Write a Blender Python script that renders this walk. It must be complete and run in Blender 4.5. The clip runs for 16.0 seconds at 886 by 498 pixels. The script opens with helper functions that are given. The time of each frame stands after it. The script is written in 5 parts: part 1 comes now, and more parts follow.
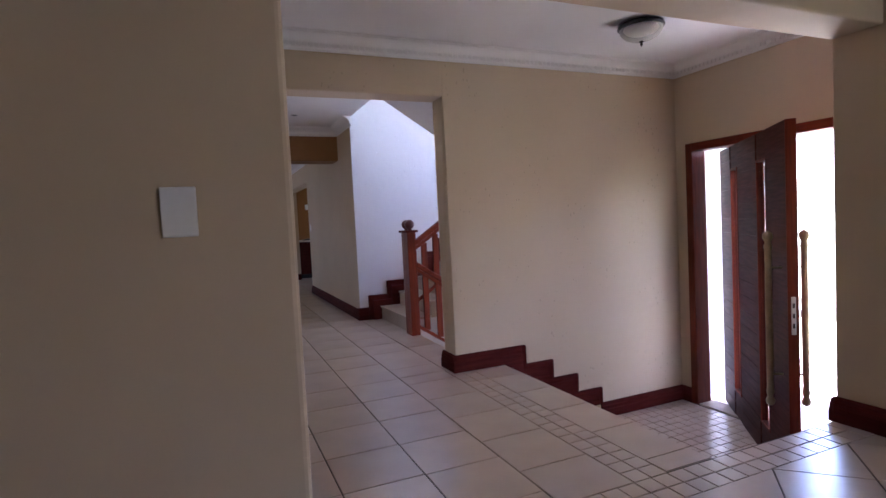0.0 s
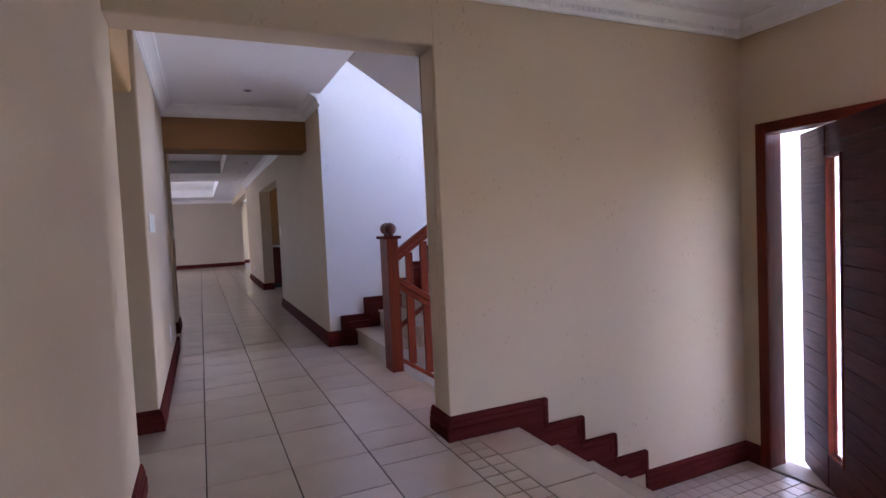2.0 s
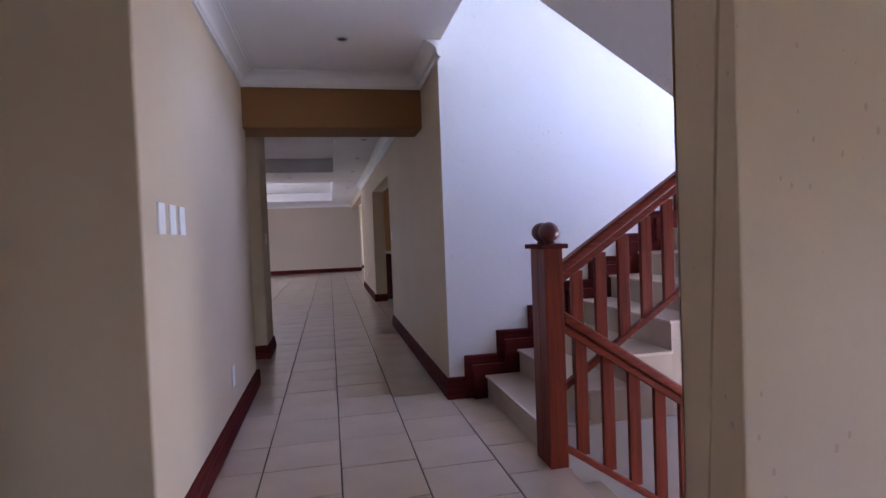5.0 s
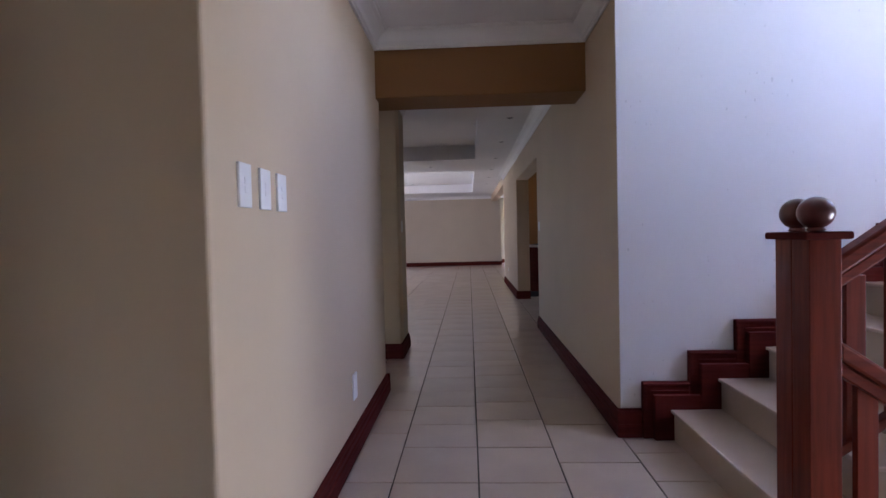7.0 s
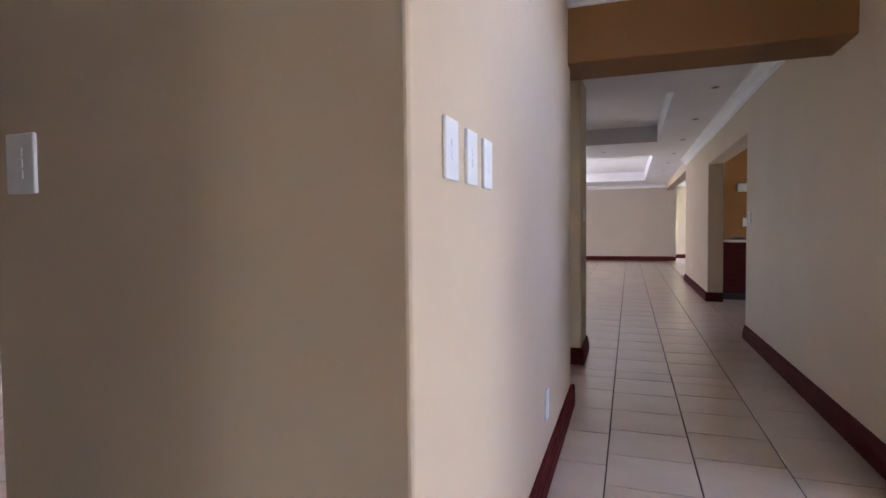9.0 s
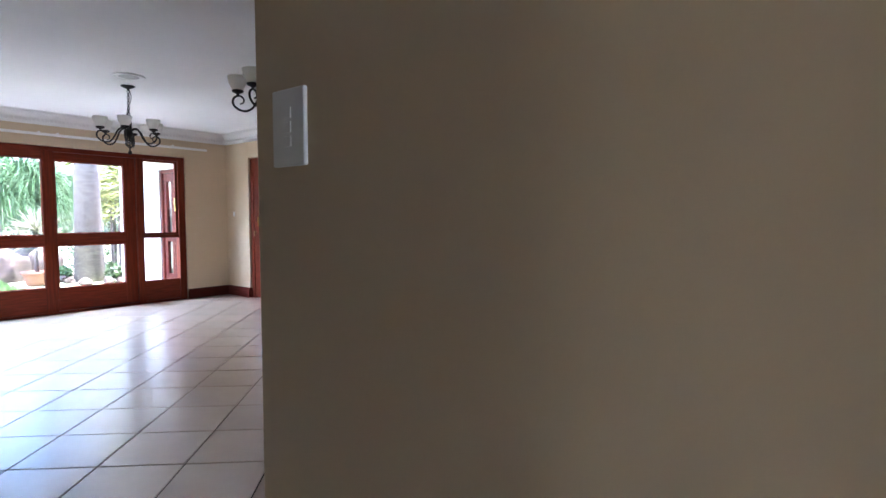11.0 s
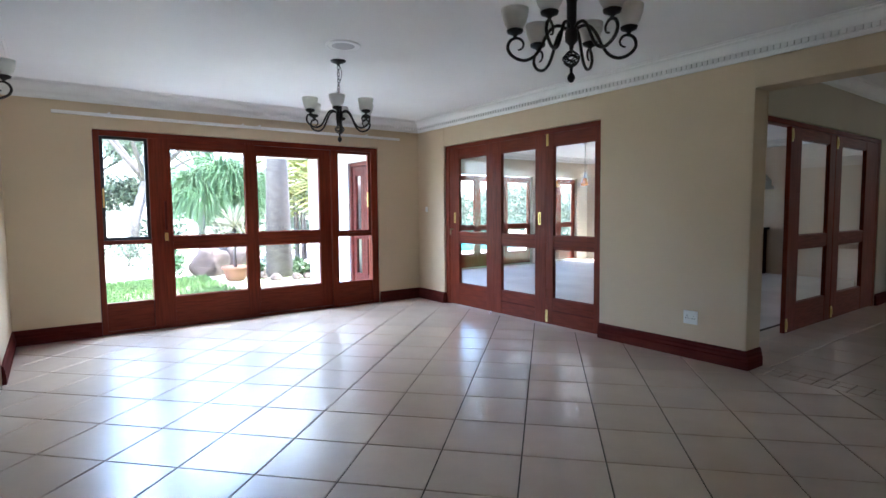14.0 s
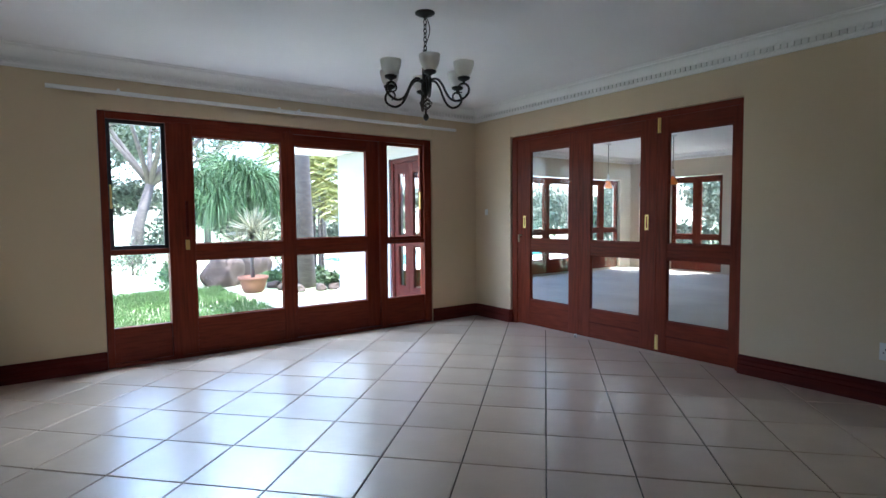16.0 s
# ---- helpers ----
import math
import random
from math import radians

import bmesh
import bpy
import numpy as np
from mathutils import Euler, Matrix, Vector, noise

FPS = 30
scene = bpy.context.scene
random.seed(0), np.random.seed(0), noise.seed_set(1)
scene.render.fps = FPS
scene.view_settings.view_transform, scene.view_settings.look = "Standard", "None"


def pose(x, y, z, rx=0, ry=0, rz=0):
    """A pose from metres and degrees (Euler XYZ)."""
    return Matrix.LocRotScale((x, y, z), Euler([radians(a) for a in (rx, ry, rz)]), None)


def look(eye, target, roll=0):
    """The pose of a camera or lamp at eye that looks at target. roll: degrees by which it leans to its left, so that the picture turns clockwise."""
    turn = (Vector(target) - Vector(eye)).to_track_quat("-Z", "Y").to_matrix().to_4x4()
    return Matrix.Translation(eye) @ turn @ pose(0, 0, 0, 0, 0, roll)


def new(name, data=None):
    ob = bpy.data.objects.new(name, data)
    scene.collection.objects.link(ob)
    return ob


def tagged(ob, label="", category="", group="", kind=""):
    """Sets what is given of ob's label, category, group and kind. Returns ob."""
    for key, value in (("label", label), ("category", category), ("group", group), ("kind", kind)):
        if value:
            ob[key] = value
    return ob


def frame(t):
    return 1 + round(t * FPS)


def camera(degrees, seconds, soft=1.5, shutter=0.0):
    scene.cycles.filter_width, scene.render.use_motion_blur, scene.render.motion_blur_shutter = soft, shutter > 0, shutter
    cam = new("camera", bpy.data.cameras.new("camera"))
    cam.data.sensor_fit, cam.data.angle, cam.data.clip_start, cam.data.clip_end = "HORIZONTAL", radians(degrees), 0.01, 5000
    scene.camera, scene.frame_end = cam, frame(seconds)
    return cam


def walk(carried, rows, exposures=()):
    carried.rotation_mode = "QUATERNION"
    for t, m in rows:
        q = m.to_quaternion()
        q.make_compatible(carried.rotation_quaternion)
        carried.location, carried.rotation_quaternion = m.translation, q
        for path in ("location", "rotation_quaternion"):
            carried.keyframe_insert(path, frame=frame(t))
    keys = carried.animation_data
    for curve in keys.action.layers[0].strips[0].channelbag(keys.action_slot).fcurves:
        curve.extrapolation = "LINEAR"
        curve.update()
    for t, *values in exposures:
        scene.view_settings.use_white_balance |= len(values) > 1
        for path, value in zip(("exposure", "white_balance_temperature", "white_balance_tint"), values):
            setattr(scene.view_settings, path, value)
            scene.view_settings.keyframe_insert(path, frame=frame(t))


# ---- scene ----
cam = camera(79.1, 16.0)
PATH = [
    (0, (0.172, -0.068, 1.322), (0.959, 1.768, 1.219), -2.9),
    (0.5, (0.3, 0.27, 1.32), (1.112, 2.095, 1.218), -3.3),
    (1, (0.456, 0.586, 1.318), (1.269, 2.411, 1.216), -2.9),
    (1.5, (0.597, 0.922, 1.317), (1.416, 2.744, 1.22), -2.7),
    (2, (0.729, 1.216, 1.323), (1.549, 3.037, 1.231), -2.6),
    (2.5, (0.85, 1.514, 1.329), (1.661, 3.34, 1.247), -2.6),
    (3, (0.934, 1.808, 1.332), (1.725, 3.643, 1.266), -2.3),
    (3.5, (1.027, 2.135, 1.324), (1.739, 4.003, 1.275), -2.0),
    (4, (1.071, 2.457, 1.322), (1.68, 4.361, 1.275), -2.4),
    (6.3, (1.117, 3.688, 1.278), (1.236, 5.684, 1.227), -1.7),
    (6.5, (1.112, 3.758, 1.273), (1.174, 5.757, 1.224), -1.8),
    (7, (1.097, 3.931, 1.262), (0.999, 5.927, 1.206), -1.4),
    (7.5, (1.016, 4.1, 1.255), (0.776, 6.085, 1.196), -1.3),
    (8, (0.921, 4.224, 1.257), (0.549, 6.188, 1.199), -1.5),
    (8.5, (0.854, 4.329, 1.257), (0.357, 6.265, 1.189), -0.9),
    (9, (0.789, 4.406, 1.251), (0.133, 6.294, 1.172), -0.6),
    (9.5, (0.699, 4.491, 1.255), (-0.121, 6.312, 1.158), -0.2),
    (10, (0.554, 4.579, 1.247), (-0.413, 6.327, 1.15), -0.2),
    (10.2, (0.499, 4.606, 1.246), (-0.52, 6.324, 1.146), -0.1),
    (12.5, (-0.432, 4.834, 1.253), (-1.983, 6.09, 1.118), -0.5),
    (13, (-0.733, 4.892, 1.271), (-2.315, 6.108, 1.132), -0.4),
    (13.5, (-1.022, 4.928, 1.283), (-2.623, 6.118, 1.14), -0.4),
    (14, (-1.335, 4.95, 1.283), (-2.946, 6.128, 1.142), -0.5),
    (14.5, (-1.665, 4.967, 1.283), (-3.275, 6.145, 1.144), -0.4),
    (15, (-2.011, 4.985, 1.273), (-3.624, 6.159, 1.14), -0.4),
    (15.5, (-2.364, 4.993, 1.264), (-3.98, 6.164, 1.138), -0.4),
    (16, (-2.714, 4.991, 1.26), (-4.324, 6.171, 1.139), -0.5),
]
walk(cam, [(t, look(eye, target, roll)) for t, eye, target, roll in PATH],
     exposures=((0, 4.2, 5650, 34), (0.5, 4.05, 5600, 34), (1.5, 4.15, 5600, 35), (4, 4.15, 5550, 36), (7, 4.05, 5650, 31), (7.5, 4.25, 5700, 30), (8.5, 4.7, 5800, 29), (9.2, 4.8, 5800, 28), (10.2, 4.5, 5700, 22), (12.5, 4.3, 5600, 14), (14, 4.1, 5600, 12), (16, 3.3, 5550, 9)))

# ---------------------------------------------------------------- light
world = bpy.data.worlds.new("sky")
scene.world = world
world.use_nodes = True
wn = world.node_tree.nodes
sky = wn.new("ShaderNodeTexSky")
sky.sky_type, sky.sun_disc = "NISHITA", False
sky.sun_elevation, sky.sun_rotation = radians(62), radians(150)
sky.air_density, sky.dust_density = 1.0, 2.0
world.node_tree.links.new(sky.outputs[0], wn["Background"].inputs[0])
wn["Background"].inputs[1].default_value = 0.15
sun = new("sun", bpy.data.lights.new("sun", "SUN"))
sun.data.energy, sun.data.angle, sun.data.color = 2.3, radians(0.6), (1.0, 0.95, 0.87)
sun.matrix_world = look((-6, 14, 30), (-10.5, 6.2, 12.9))


def area_lamp(name, place, towards, wide, high, watts, colour=(0.80, 0.88, 1.0)):
    ob = new(name, bpy.data.lights.new(name, "AREA"))
    ob.data.shape, ob.data.size, ob.data.size_y = "RECTANGLE", wide, high
    ob.data.energy, ob.data.color = watts, colour
    ob.matrix_world = look(place, towards)
    return ob


area_lamp("stair_window_light", (5.66, 5.9, 3.5), (2.2, 5.9, 1.2), 1.8, 1.7, 0.31, (0.55, 0.77, 1.0))
area_lamp("lower_stair_window_light", (5.66, 5.1, 0.35), (2.4, 5.1, -0.2), 1.2, 1.2, 3.5, (0.7, 0.82, 1.0))
area_lamp("dining_window_light", (-3.72, 19.4, 1.3), (1.5, 21.5, 1.1), 1.9, 1.8, 5.5, (0.92, 0.96, 1.0))
# added fill lamp, wider than the unseen kitchen opening it stands at
area_lamp("kitchen_fill_light", (6.8, 13.4, 1.5), (2, 13.4, 0.8), 2.6, 1.2, 0.7, (0.95, 0.97, 1.0))
# added fill lamp, out of view above the window, brightens the lounge
area_lamp("lounge_fill_light", (-9.7, 7.0, 3.5), (-6.6, 7.0, 0.9), 3.4, 1.5, 42.0, (0.74, 0.87, 1.0))
# added fill lamp at an invented, unseen opening, for the first wall
area_lamp("start_fill_light", (3.0, -2.9, 1.4), (1.5, 2, 0.9), 1.6, 1.6, 0.65, (0.95, 0.97, 1.0))

# ---------------------------------------------------------------- materials


def material(name, colour, rough=0.6, metal=0.0, alt=None, scale=6.0, amount=0.5, bump=0.0, bump_scale=60.0,
             stretch=(1, 1, 1), rand=0.0, island=False, rough_var=0.0, spec=0.5, coat=0.0, detail=6.0):
    m = bpy.data.materials.new(name)
    m.use_nodes = True
    nt = m.node_tree
    n, l = nt.nodes, nt.links
    b = n["Principled BSDF"]
    b.inputs["Roughness"].default_value, b.inputs["Metallic"].default_value = rough, metal
    b.inputs["Specular IOR Level"].default_value = spec
    b.inputs["Coat Weight"].default_value = coat
    b.inputs["Coat Roughness"].default_value = 0.15
    co = n.new("ShaderNodeTexCoord")
    mp = n.new("ShaderNodeMapping")
    mp.inputs["Scale"].default_value = stretch
    l.new(co.outputs["Object"], mp.inputs["Vector"])
    big = n.new("ShaderNodeTexNoise")
    big.inputs["Scale"].default_value, big.inputs["Detail"].default_value = scale, detail
    l.new(mp.outputs[0], big.inputs["Vector"])
    ramp = n.new("ShaderNodeMapRange")
    ramp.inputs["From Min"].default_value, ramp.inputs["From Max"].default_value = 0.35, 0.65
    ramp.inputs["To Max"].default_value = amount
    l.new(big.outputs["Fac"], ramp.inputs["Value"])
    mix = n.new("ShaderNodeMix")
    mix.data_type = "RGBA"
    mix.inputs["A"].default_value = (*colour, 1)
    mix.inputs["B"].default_value = (*(alt or tuple(c * 0.8 for c in colour)), 1)
    l.new(ramp.outputs[0], mix.inputs["Factor"])
    out = mix.outputs["Result"]
    if rand > 0:
        src = n.new("ShaderNodeNewGeometry").outputs["Random Per Island"] if island else n.new("ShaderNodeObjectInfo").outputs["Random"]
        hsv = n.new("ShaderNodeHueSaturation")
        r2 = n.new("ShaderNodeMapRange")
        r2.inputs["To Min"].default_value, r2.inputs["To Max"].default_value = 1 - rand, 1 + rand
        l.new(src, r2.inputs["Value"])
        l.new(r2.outputs[0], hsv.inputs["Value"])
        l.new(out, hsv.inputs["Color"])
        out = hsv.outputs["Color"]
    l.new(out, b.inputs["Base Color"])
    if rough_var > 0:
        r3 = n.new("ShaderNodeMapRange")
        r3.inputs["To Min"].default_value, r3.inputs["To Max"].default_value = rough - rough_var, rough + rough_var
        l.new(big.outputs["Fac"], r3.inputs["Value"])
        l.new(r3.outputs[0], b.inputs["Roughness"])
    if bump > 0:
        fine = n.new("ShaderNodeTexNoise")
        fine.inputs["Scale"].default_value, fine.inputs["Detail"].default_value = bump_scale, 5
        l.new(mp.outputs[0], fine.inputs["Vector"])
        bp = n.new("ShaderNodeBump")
        bp.inputs["Strength"].default_value, bp.inputs["Distance"].default_value = bump, 0.004
        l.new(fine.outputs["Fac"], bp.inputs["Height"])
        l.new(bp.outputs[0], b.inputs["Normal"])
    return m


def plaster(name, colour, alt, pits=0.5, smooth=0.62, nicks=26):
    """Trowelled paint with soft waves and a few vertical nicks, whose shade is darkened into the colour."""
    m = material(name, colour, smooth, 0, alt, 1.1, 0.55, rough_var=0.06, spec=0.35)
    nt = m.node_tree
    n, l = nt.nodes, nt.links
    co = n.new("ShaderNodeTexCoord")
    wave = n.new("ShaderNodeTexNoise")
    wave.inputs["Scale"].default_value, wave.inputs["Detail"].default_value = 9, 4
    l.new(co.outputs["Object"], wave.inputs["Vector"])
    mp = n.new("ShaderNodeMapping")
    mp.inputs["Scale"].default_value = (1, 1, 0.55)
    l.new(co.outputs["Object"], mp.inputs["Vector"])
    nick = n.new("ShaderNodeTexVoronoi")
    nick.inputs["Scale"].default_value = nicks
    l.new(mp.outputs[0], nick.inputs["Vector"])
    warp = n.new("ShaderNodeTexNoise")
    warp.inputs["Scale"].default_value = 2.2
    l.new(co.outputs["Object"], warp.inputs["Vector"])
    size = n.new("ShaderNodeMapRange")
    size.inputs["From Min"].default_value, size.inputs["From Max"].default_value = 0.42, 0.70
    size.inputs["To Min"].default_value, size.inputs["To Max"].default_value = 0.0, 0.27
    l.new(warp.outputs["Fac"], size.inputs["Value"])
    low = n.new("ShaderNodeMath")
    low.operation = "LESS_THAN"
    l.new(nick.outputs["Distance"], low.inputs[0])
    pick = n.new("ShaderNodeMath")
    pick.operation, pick.inputs[1].default_value = "GREATER_THAN", 0.60
    l.new(nick.outputs["Color"], pick.inputs[0])
    some = n.new("ShaderNodeMath")
    some.operation = "MULTIPLY"
    l.new(size.outputs[0], some.inputs[0])
    l.new(pick.outputs[0], some.inputs[1])
    l.new(some.outputs[0], low.inputs[1])
    depth = n.new("ShaderNodeMath")
    depth.operation, depth.inputs[1].default_value = "MULTIPLY", -pits * 4.0
    l.new(low.outputs[0], depth.inputs[0])
    add = n.new("ShaderNodeMath")
    l.new(wave.outputs["Fac"], add.inputs[0])
    l.new(depth.outputs[0], add.inputs[1])
    bp = n.new("ShaderNodeBump")
    bp.inputs["Strength"].default_value, bp.inputs["Distance"].default_value = 0.55, 0.004
    l.new(add.outputs[0], bp.inputs["Height"])
    l.new(bp.outputs[0], n["Principled BSDF"].inputs["Normal"])
    # real dents, with the shade inside them mixed into the base colour
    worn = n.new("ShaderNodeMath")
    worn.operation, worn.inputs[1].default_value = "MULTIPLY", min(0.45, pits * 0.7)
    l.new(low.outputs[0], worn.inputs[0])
    nick_shade = n.new("ShaderNodeMix")
    nick_shade.data_type = "RGBA"
    nick_shade.inputs["B"].default_value = (*[c * 0.6 for c in alt], 1)
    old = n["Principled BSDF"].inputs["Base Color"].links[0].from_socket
    l.new(old, nick_shade.inputs["A"])
    l.new(worn.outputs[0], nick_shade.inputs["Factor"])
    l.new(nick_shade.outputs["Result"], n["Principled BSDF"].inputs["Base Color"])
    return m


def glassy(name, colour, rough=0.0, ior=1.45, trans=1.0):
    m = material(name, colour, rough, amount=0.0)
    b = m.node_tree.nodes["Principled BSDF"]
    b.inputs["Transmission Weight"].default_value, b.inputs["IOR"].default_value = trans, ior
    return m


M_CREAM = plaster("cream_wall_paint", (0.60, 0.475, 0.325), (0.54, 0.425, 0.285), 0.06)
# the same cream, its colour shifted for the lounge's daylight
M_CREAM_LIT = plaster("cream_wall_paint_lit", (0.635, 0.505, 0.34), (0.575, 0.455, 0.30), 0.06)
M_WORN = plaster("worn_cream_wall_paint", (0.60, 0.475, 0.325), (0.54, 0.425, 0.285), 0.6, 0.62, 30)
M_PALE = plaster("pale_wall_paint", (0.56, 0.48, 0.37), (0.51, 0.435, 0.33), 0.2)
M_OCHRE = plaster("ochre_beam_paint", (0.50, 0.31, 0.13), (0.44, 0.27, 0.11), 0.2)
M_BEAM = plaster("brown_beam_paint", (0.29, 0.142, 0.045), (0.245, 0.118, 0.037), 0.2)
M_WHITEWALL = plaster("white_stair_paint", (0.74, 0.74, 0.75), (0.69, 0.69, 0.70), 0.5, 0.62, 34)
M_CEIL = material("ceiling_paint", (0.86, 0.85, 0.84), 0.75, 0, (0.76, 0.75, 0.74), 0.9, 0.5, 0.05, 40)
M_CORNICE = material("cornice_plaster", (0.84, 0.83, 0.81), 0.6, 0, (0.79, 0.78, 0.75), 3, 0.4, 0.05, 80)
M_WOODV = material("red_wood_upright", (0.180, 0.030, 0.013), 0.42, 0, (0.095, 0.016, 0.007), 9, 0.75, 0.08, 30, (5, 5, 0.35), rough_var=0.08, spec=0.12, coat=0.02)
M_WOODH = material("red_wood_level", (0.180, 0.030, 0.013), 0.42, 0, (0.095, 0.016, 0.007), 9, 0.75, 0.08, 30, (0.5, 0.5, 6), rough_var=0.08, spec=0.12, coat=0.02)
M_BASE = material("skirting_wood", (0.100, 0.018, 0.014), 0.62, 0, (0.062, 0.012, 0.010), 8, 0.7, 0.06, 30, (0.5, 0.5, 6), rough_var=0.08, spec=0.02)
M_BALL = material("polished_dark_wood", (0.115, 0.018, 0.014), 0.3, 0, (0.06, 0.011, 0.009), 8, 0.7, rough_var=0.05, spec=0.5, coat=0.5)
M_DARKWOOD = material("dark_door_wood", (0.085, 0.015, 0.011), 0.45, 0, (0.04, 0.008, 0.007), 9, 0.7, 0.1, 30, (0.5, 0.5, 6), rough_var=0.08, spec=0.1)
M_TILE = material("floor_tile", (0.60, 0.48, 0.375), 0.30, 0, (0.50, 0.39, 0.295), 2.6, 0.75, 0.03, 45, rand=0.06, rough_var=0.05, spec=1.0)
M_TILES = material("floor_tile_field", (0.60, 0.48, 0.375), 0.30, 0, (0.50, 0.39, 0.295), 2.6, 0.75, 0.03, 45, rand=0.06, island=True, rough_var=0.05, spec=1.0)
for m in (M_TILE, M_TILES):
    m.node_tree.nodes["Principled BSDF"].inputs["Coat Weight"].default_value = 1.0
    m.node_tree.nodes["Principled BSDF"].inputs["Coat Roughness"].default_value = 0.25
# floor tile tone darkened by a fifth, the stair risers' shade in colour
M_STEP = material("step_tile", (0.48, 0.385, 0.29), 0.4, 0, (0.40, 0.31, 0.23), 3, 0.7, 0.05, 45, rough_var=0.07)
M_GROUT = material("tile_grout", (0.075, 0.058, 0.047), 0.95, 0, (0.05, 0.04, 0.033), 12, 0.6, 0.2, 200)
M_PLASTIC = material("white_plastic", (0.82, 0.82, 0.80), 0.35, 0, (0.79, 0.79, 0.77), 4, 0.3)
M_SLOT = material("dark_slot", (0.03, 0.03, 0.03), 0.6)
M_IRON = material("black_iron", (0.018, 0.016, 0.015), 0.42, 0.4, (0.035, 0.03, 0.027), 30, 0.5, 0.1, 120)
M_BRASS = material("brass", (0.78, 0.56, 0.20), 0.28, 1.0, (0.62, 0.43, 0.15), 20, 0.5)
M_OLDBRASS = material("aged_brass", (0.42, 0.33, 0.20), 0.36, 1.0, (0.30, 0.24, 0.16), 25, 0.6)
M_STEEL = material("steel", (0.62, 0.62, 0.62), 0.3, 1.0)
M_SHADE = glassy("frosted_shade_glass", (0.97, 0.96, 0.91), 0.7, 1.2, 0.6)
M_GLASS = glassy("clear_glass", (1, 1, 1), 0.0, 1.25)
M_STONE = material("stone_top", (0.75, 0.73, 0.68), 0.2, 0, (0.62, 0.6, 0.55), 40, 0.5)
M_GRILLE = material("grey_speaker_mesh", (0.50, 0.50, 0.50), 0.8, 0, (0.42, 0.42, 0.42), 300, 0.8, 0.3, 400)
M_BLACK = material("black_lacquer", (0.013, 0.011, 0.012), 0.6, 0, (0.035, 0.03, 0.03), 5, 0.5)
M_ALU = material("dark_sash_metal", (0.03, 0.03, 0.032), 0.4, 0.5)
M_GRASS = material("lawn_grass", (0.055, 0.115, 0.022), 0.8, 0, (0.06, 0.105, 0.032), 2, 0.8, rand=0.25, island=True)
M_GROUND = material("lawn_soil", (0.34, 0.40, 0.23), 0.95, 0, (0.42, 0.42, 0.30), 0.6, 0.8, 0.5, 30)
M_PAVE = material("pale_paving", (0.72, 0.69, 0.64), 0.8, 0, (0.62, 0.59, 0.54), 1.6, 0.7, 0.3, 60, rand=0.06)
M_PATIO = material("patio_cement", (0.62, 0.58, 0.53), 0.5, 0, (0.50, 0.465, 0.43), 1.3, 0.8, 0.15, 50, rough_var=0.12)
M_LEAF = material("green_leaf", (0.040, 0.075, 0.024), 0.55, 0, (0.055, 0.095, 0.03), 3, 0.7, rand=0.35, island=True)
M_LEAFPALE = material("pale_leaf", (0.055, 0.125, 0.040), 0.55, 0, (0.05, 0.09, 0.035), 3, 0.7, rand=0.3, island=True)
M_LEAFSUN = material("yellow_green_leaf", (0.17, 0.17, 0.03), 0.5, 0, (0.11, 0.14, 0.03), 3, 0.7, rand=0.3, island=True)
M_YUCCA = material("pale_spiky_leaf", (0.26, 0.25, 0.18), 0.5, 0, (0.17, 0.19, 0.11), 3, 0.7, rand=0.3, island=True)
# leaf green paled and greyed, distance haze put into the colour
M_LEAFHAZE = material("haze_paled_leaf", (0.10, 0.125, 0.085), 0.6, 0, (0.06, 0.09, 0.055), 2, 0.7, rand=0.35, island=True)
M_BARK = material("grey_bark", (0.125, 0.108, 0.10), 0.9, 0, (0.07, 0.06, 0.056), 6, 0.8, 0.8, 18, (1, 1, 2.5))
M_ROCK = material("brown_rock", (0.085, 0.062, 0.05), 0.9, 0, (0.06, 0.048, 0.042), 2.5, 0.8, 0.8, 12)
M_TERRA = material("terracotta", (0.17, 0.075, 0.05), 0.8, 0, (0.135, 0.065, 0.043), 8, 0.6, 0.2, 60)
M_POOL = material("pool_water", (0.05, 0.35, 0.38), 0.05, 0, (0.04, 0.30, 0.34), 1, 0.5, 0.2, 4)
M_ORANGE = glassy("orange_glass", (0.95, 0.22, 0.02), 0.3, 1.3, 0.4)
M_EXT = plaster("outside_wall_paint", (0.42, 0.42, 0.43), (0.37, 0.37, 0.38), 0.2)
M_ROOF = material("clay_roof_tile", (0.32, 0.15, 0.10), 0.8, 0, (0.22, 0.11, 0.08), 3, 0.7, 0.3, 20)

# ---------------------------------------------------------------- builders


def thing(name, loc, label="", category="", group="", kind=""):
    ob = new(name)
    ob.location = loc
    ob.empty_display_size = 0.1
    ob["base"] = loc
    return tagged(ob, label, category, group, kind)


def base_of(ob):
    return Vector(ob["base"])


def part(name, bm, mat, parent, label=""):
    """One bmesh, in world metres, becomes one mesh under a thing or a part."""
    off = base_of(parent)
    bmesh.ops.translate(bm, verts=bm.verts, vec=-off)
    me = bpy.data.meshes.new(name)
    bm.to_mesh(me)
    bm.free()
    me.materials.append(mat)
    ob = new(name, me)
    ob["base"] = tuple(off)
    ob.parent = parent
    return tagged(ob, label)


def solid(name, bm, mat, label="", category="", kind="", group=""):
    """One bmesh as a top-level mesh."""
    me = bpy.data.meshes.new(name)
    bm.to_mesh(me)
    bm.free()
    me.materials.append(mat)
    ob = new(name, me)
    ob["base"] = (0.0, 0.0, 0.0)
    return tagged(ob, label, category, group, kind)


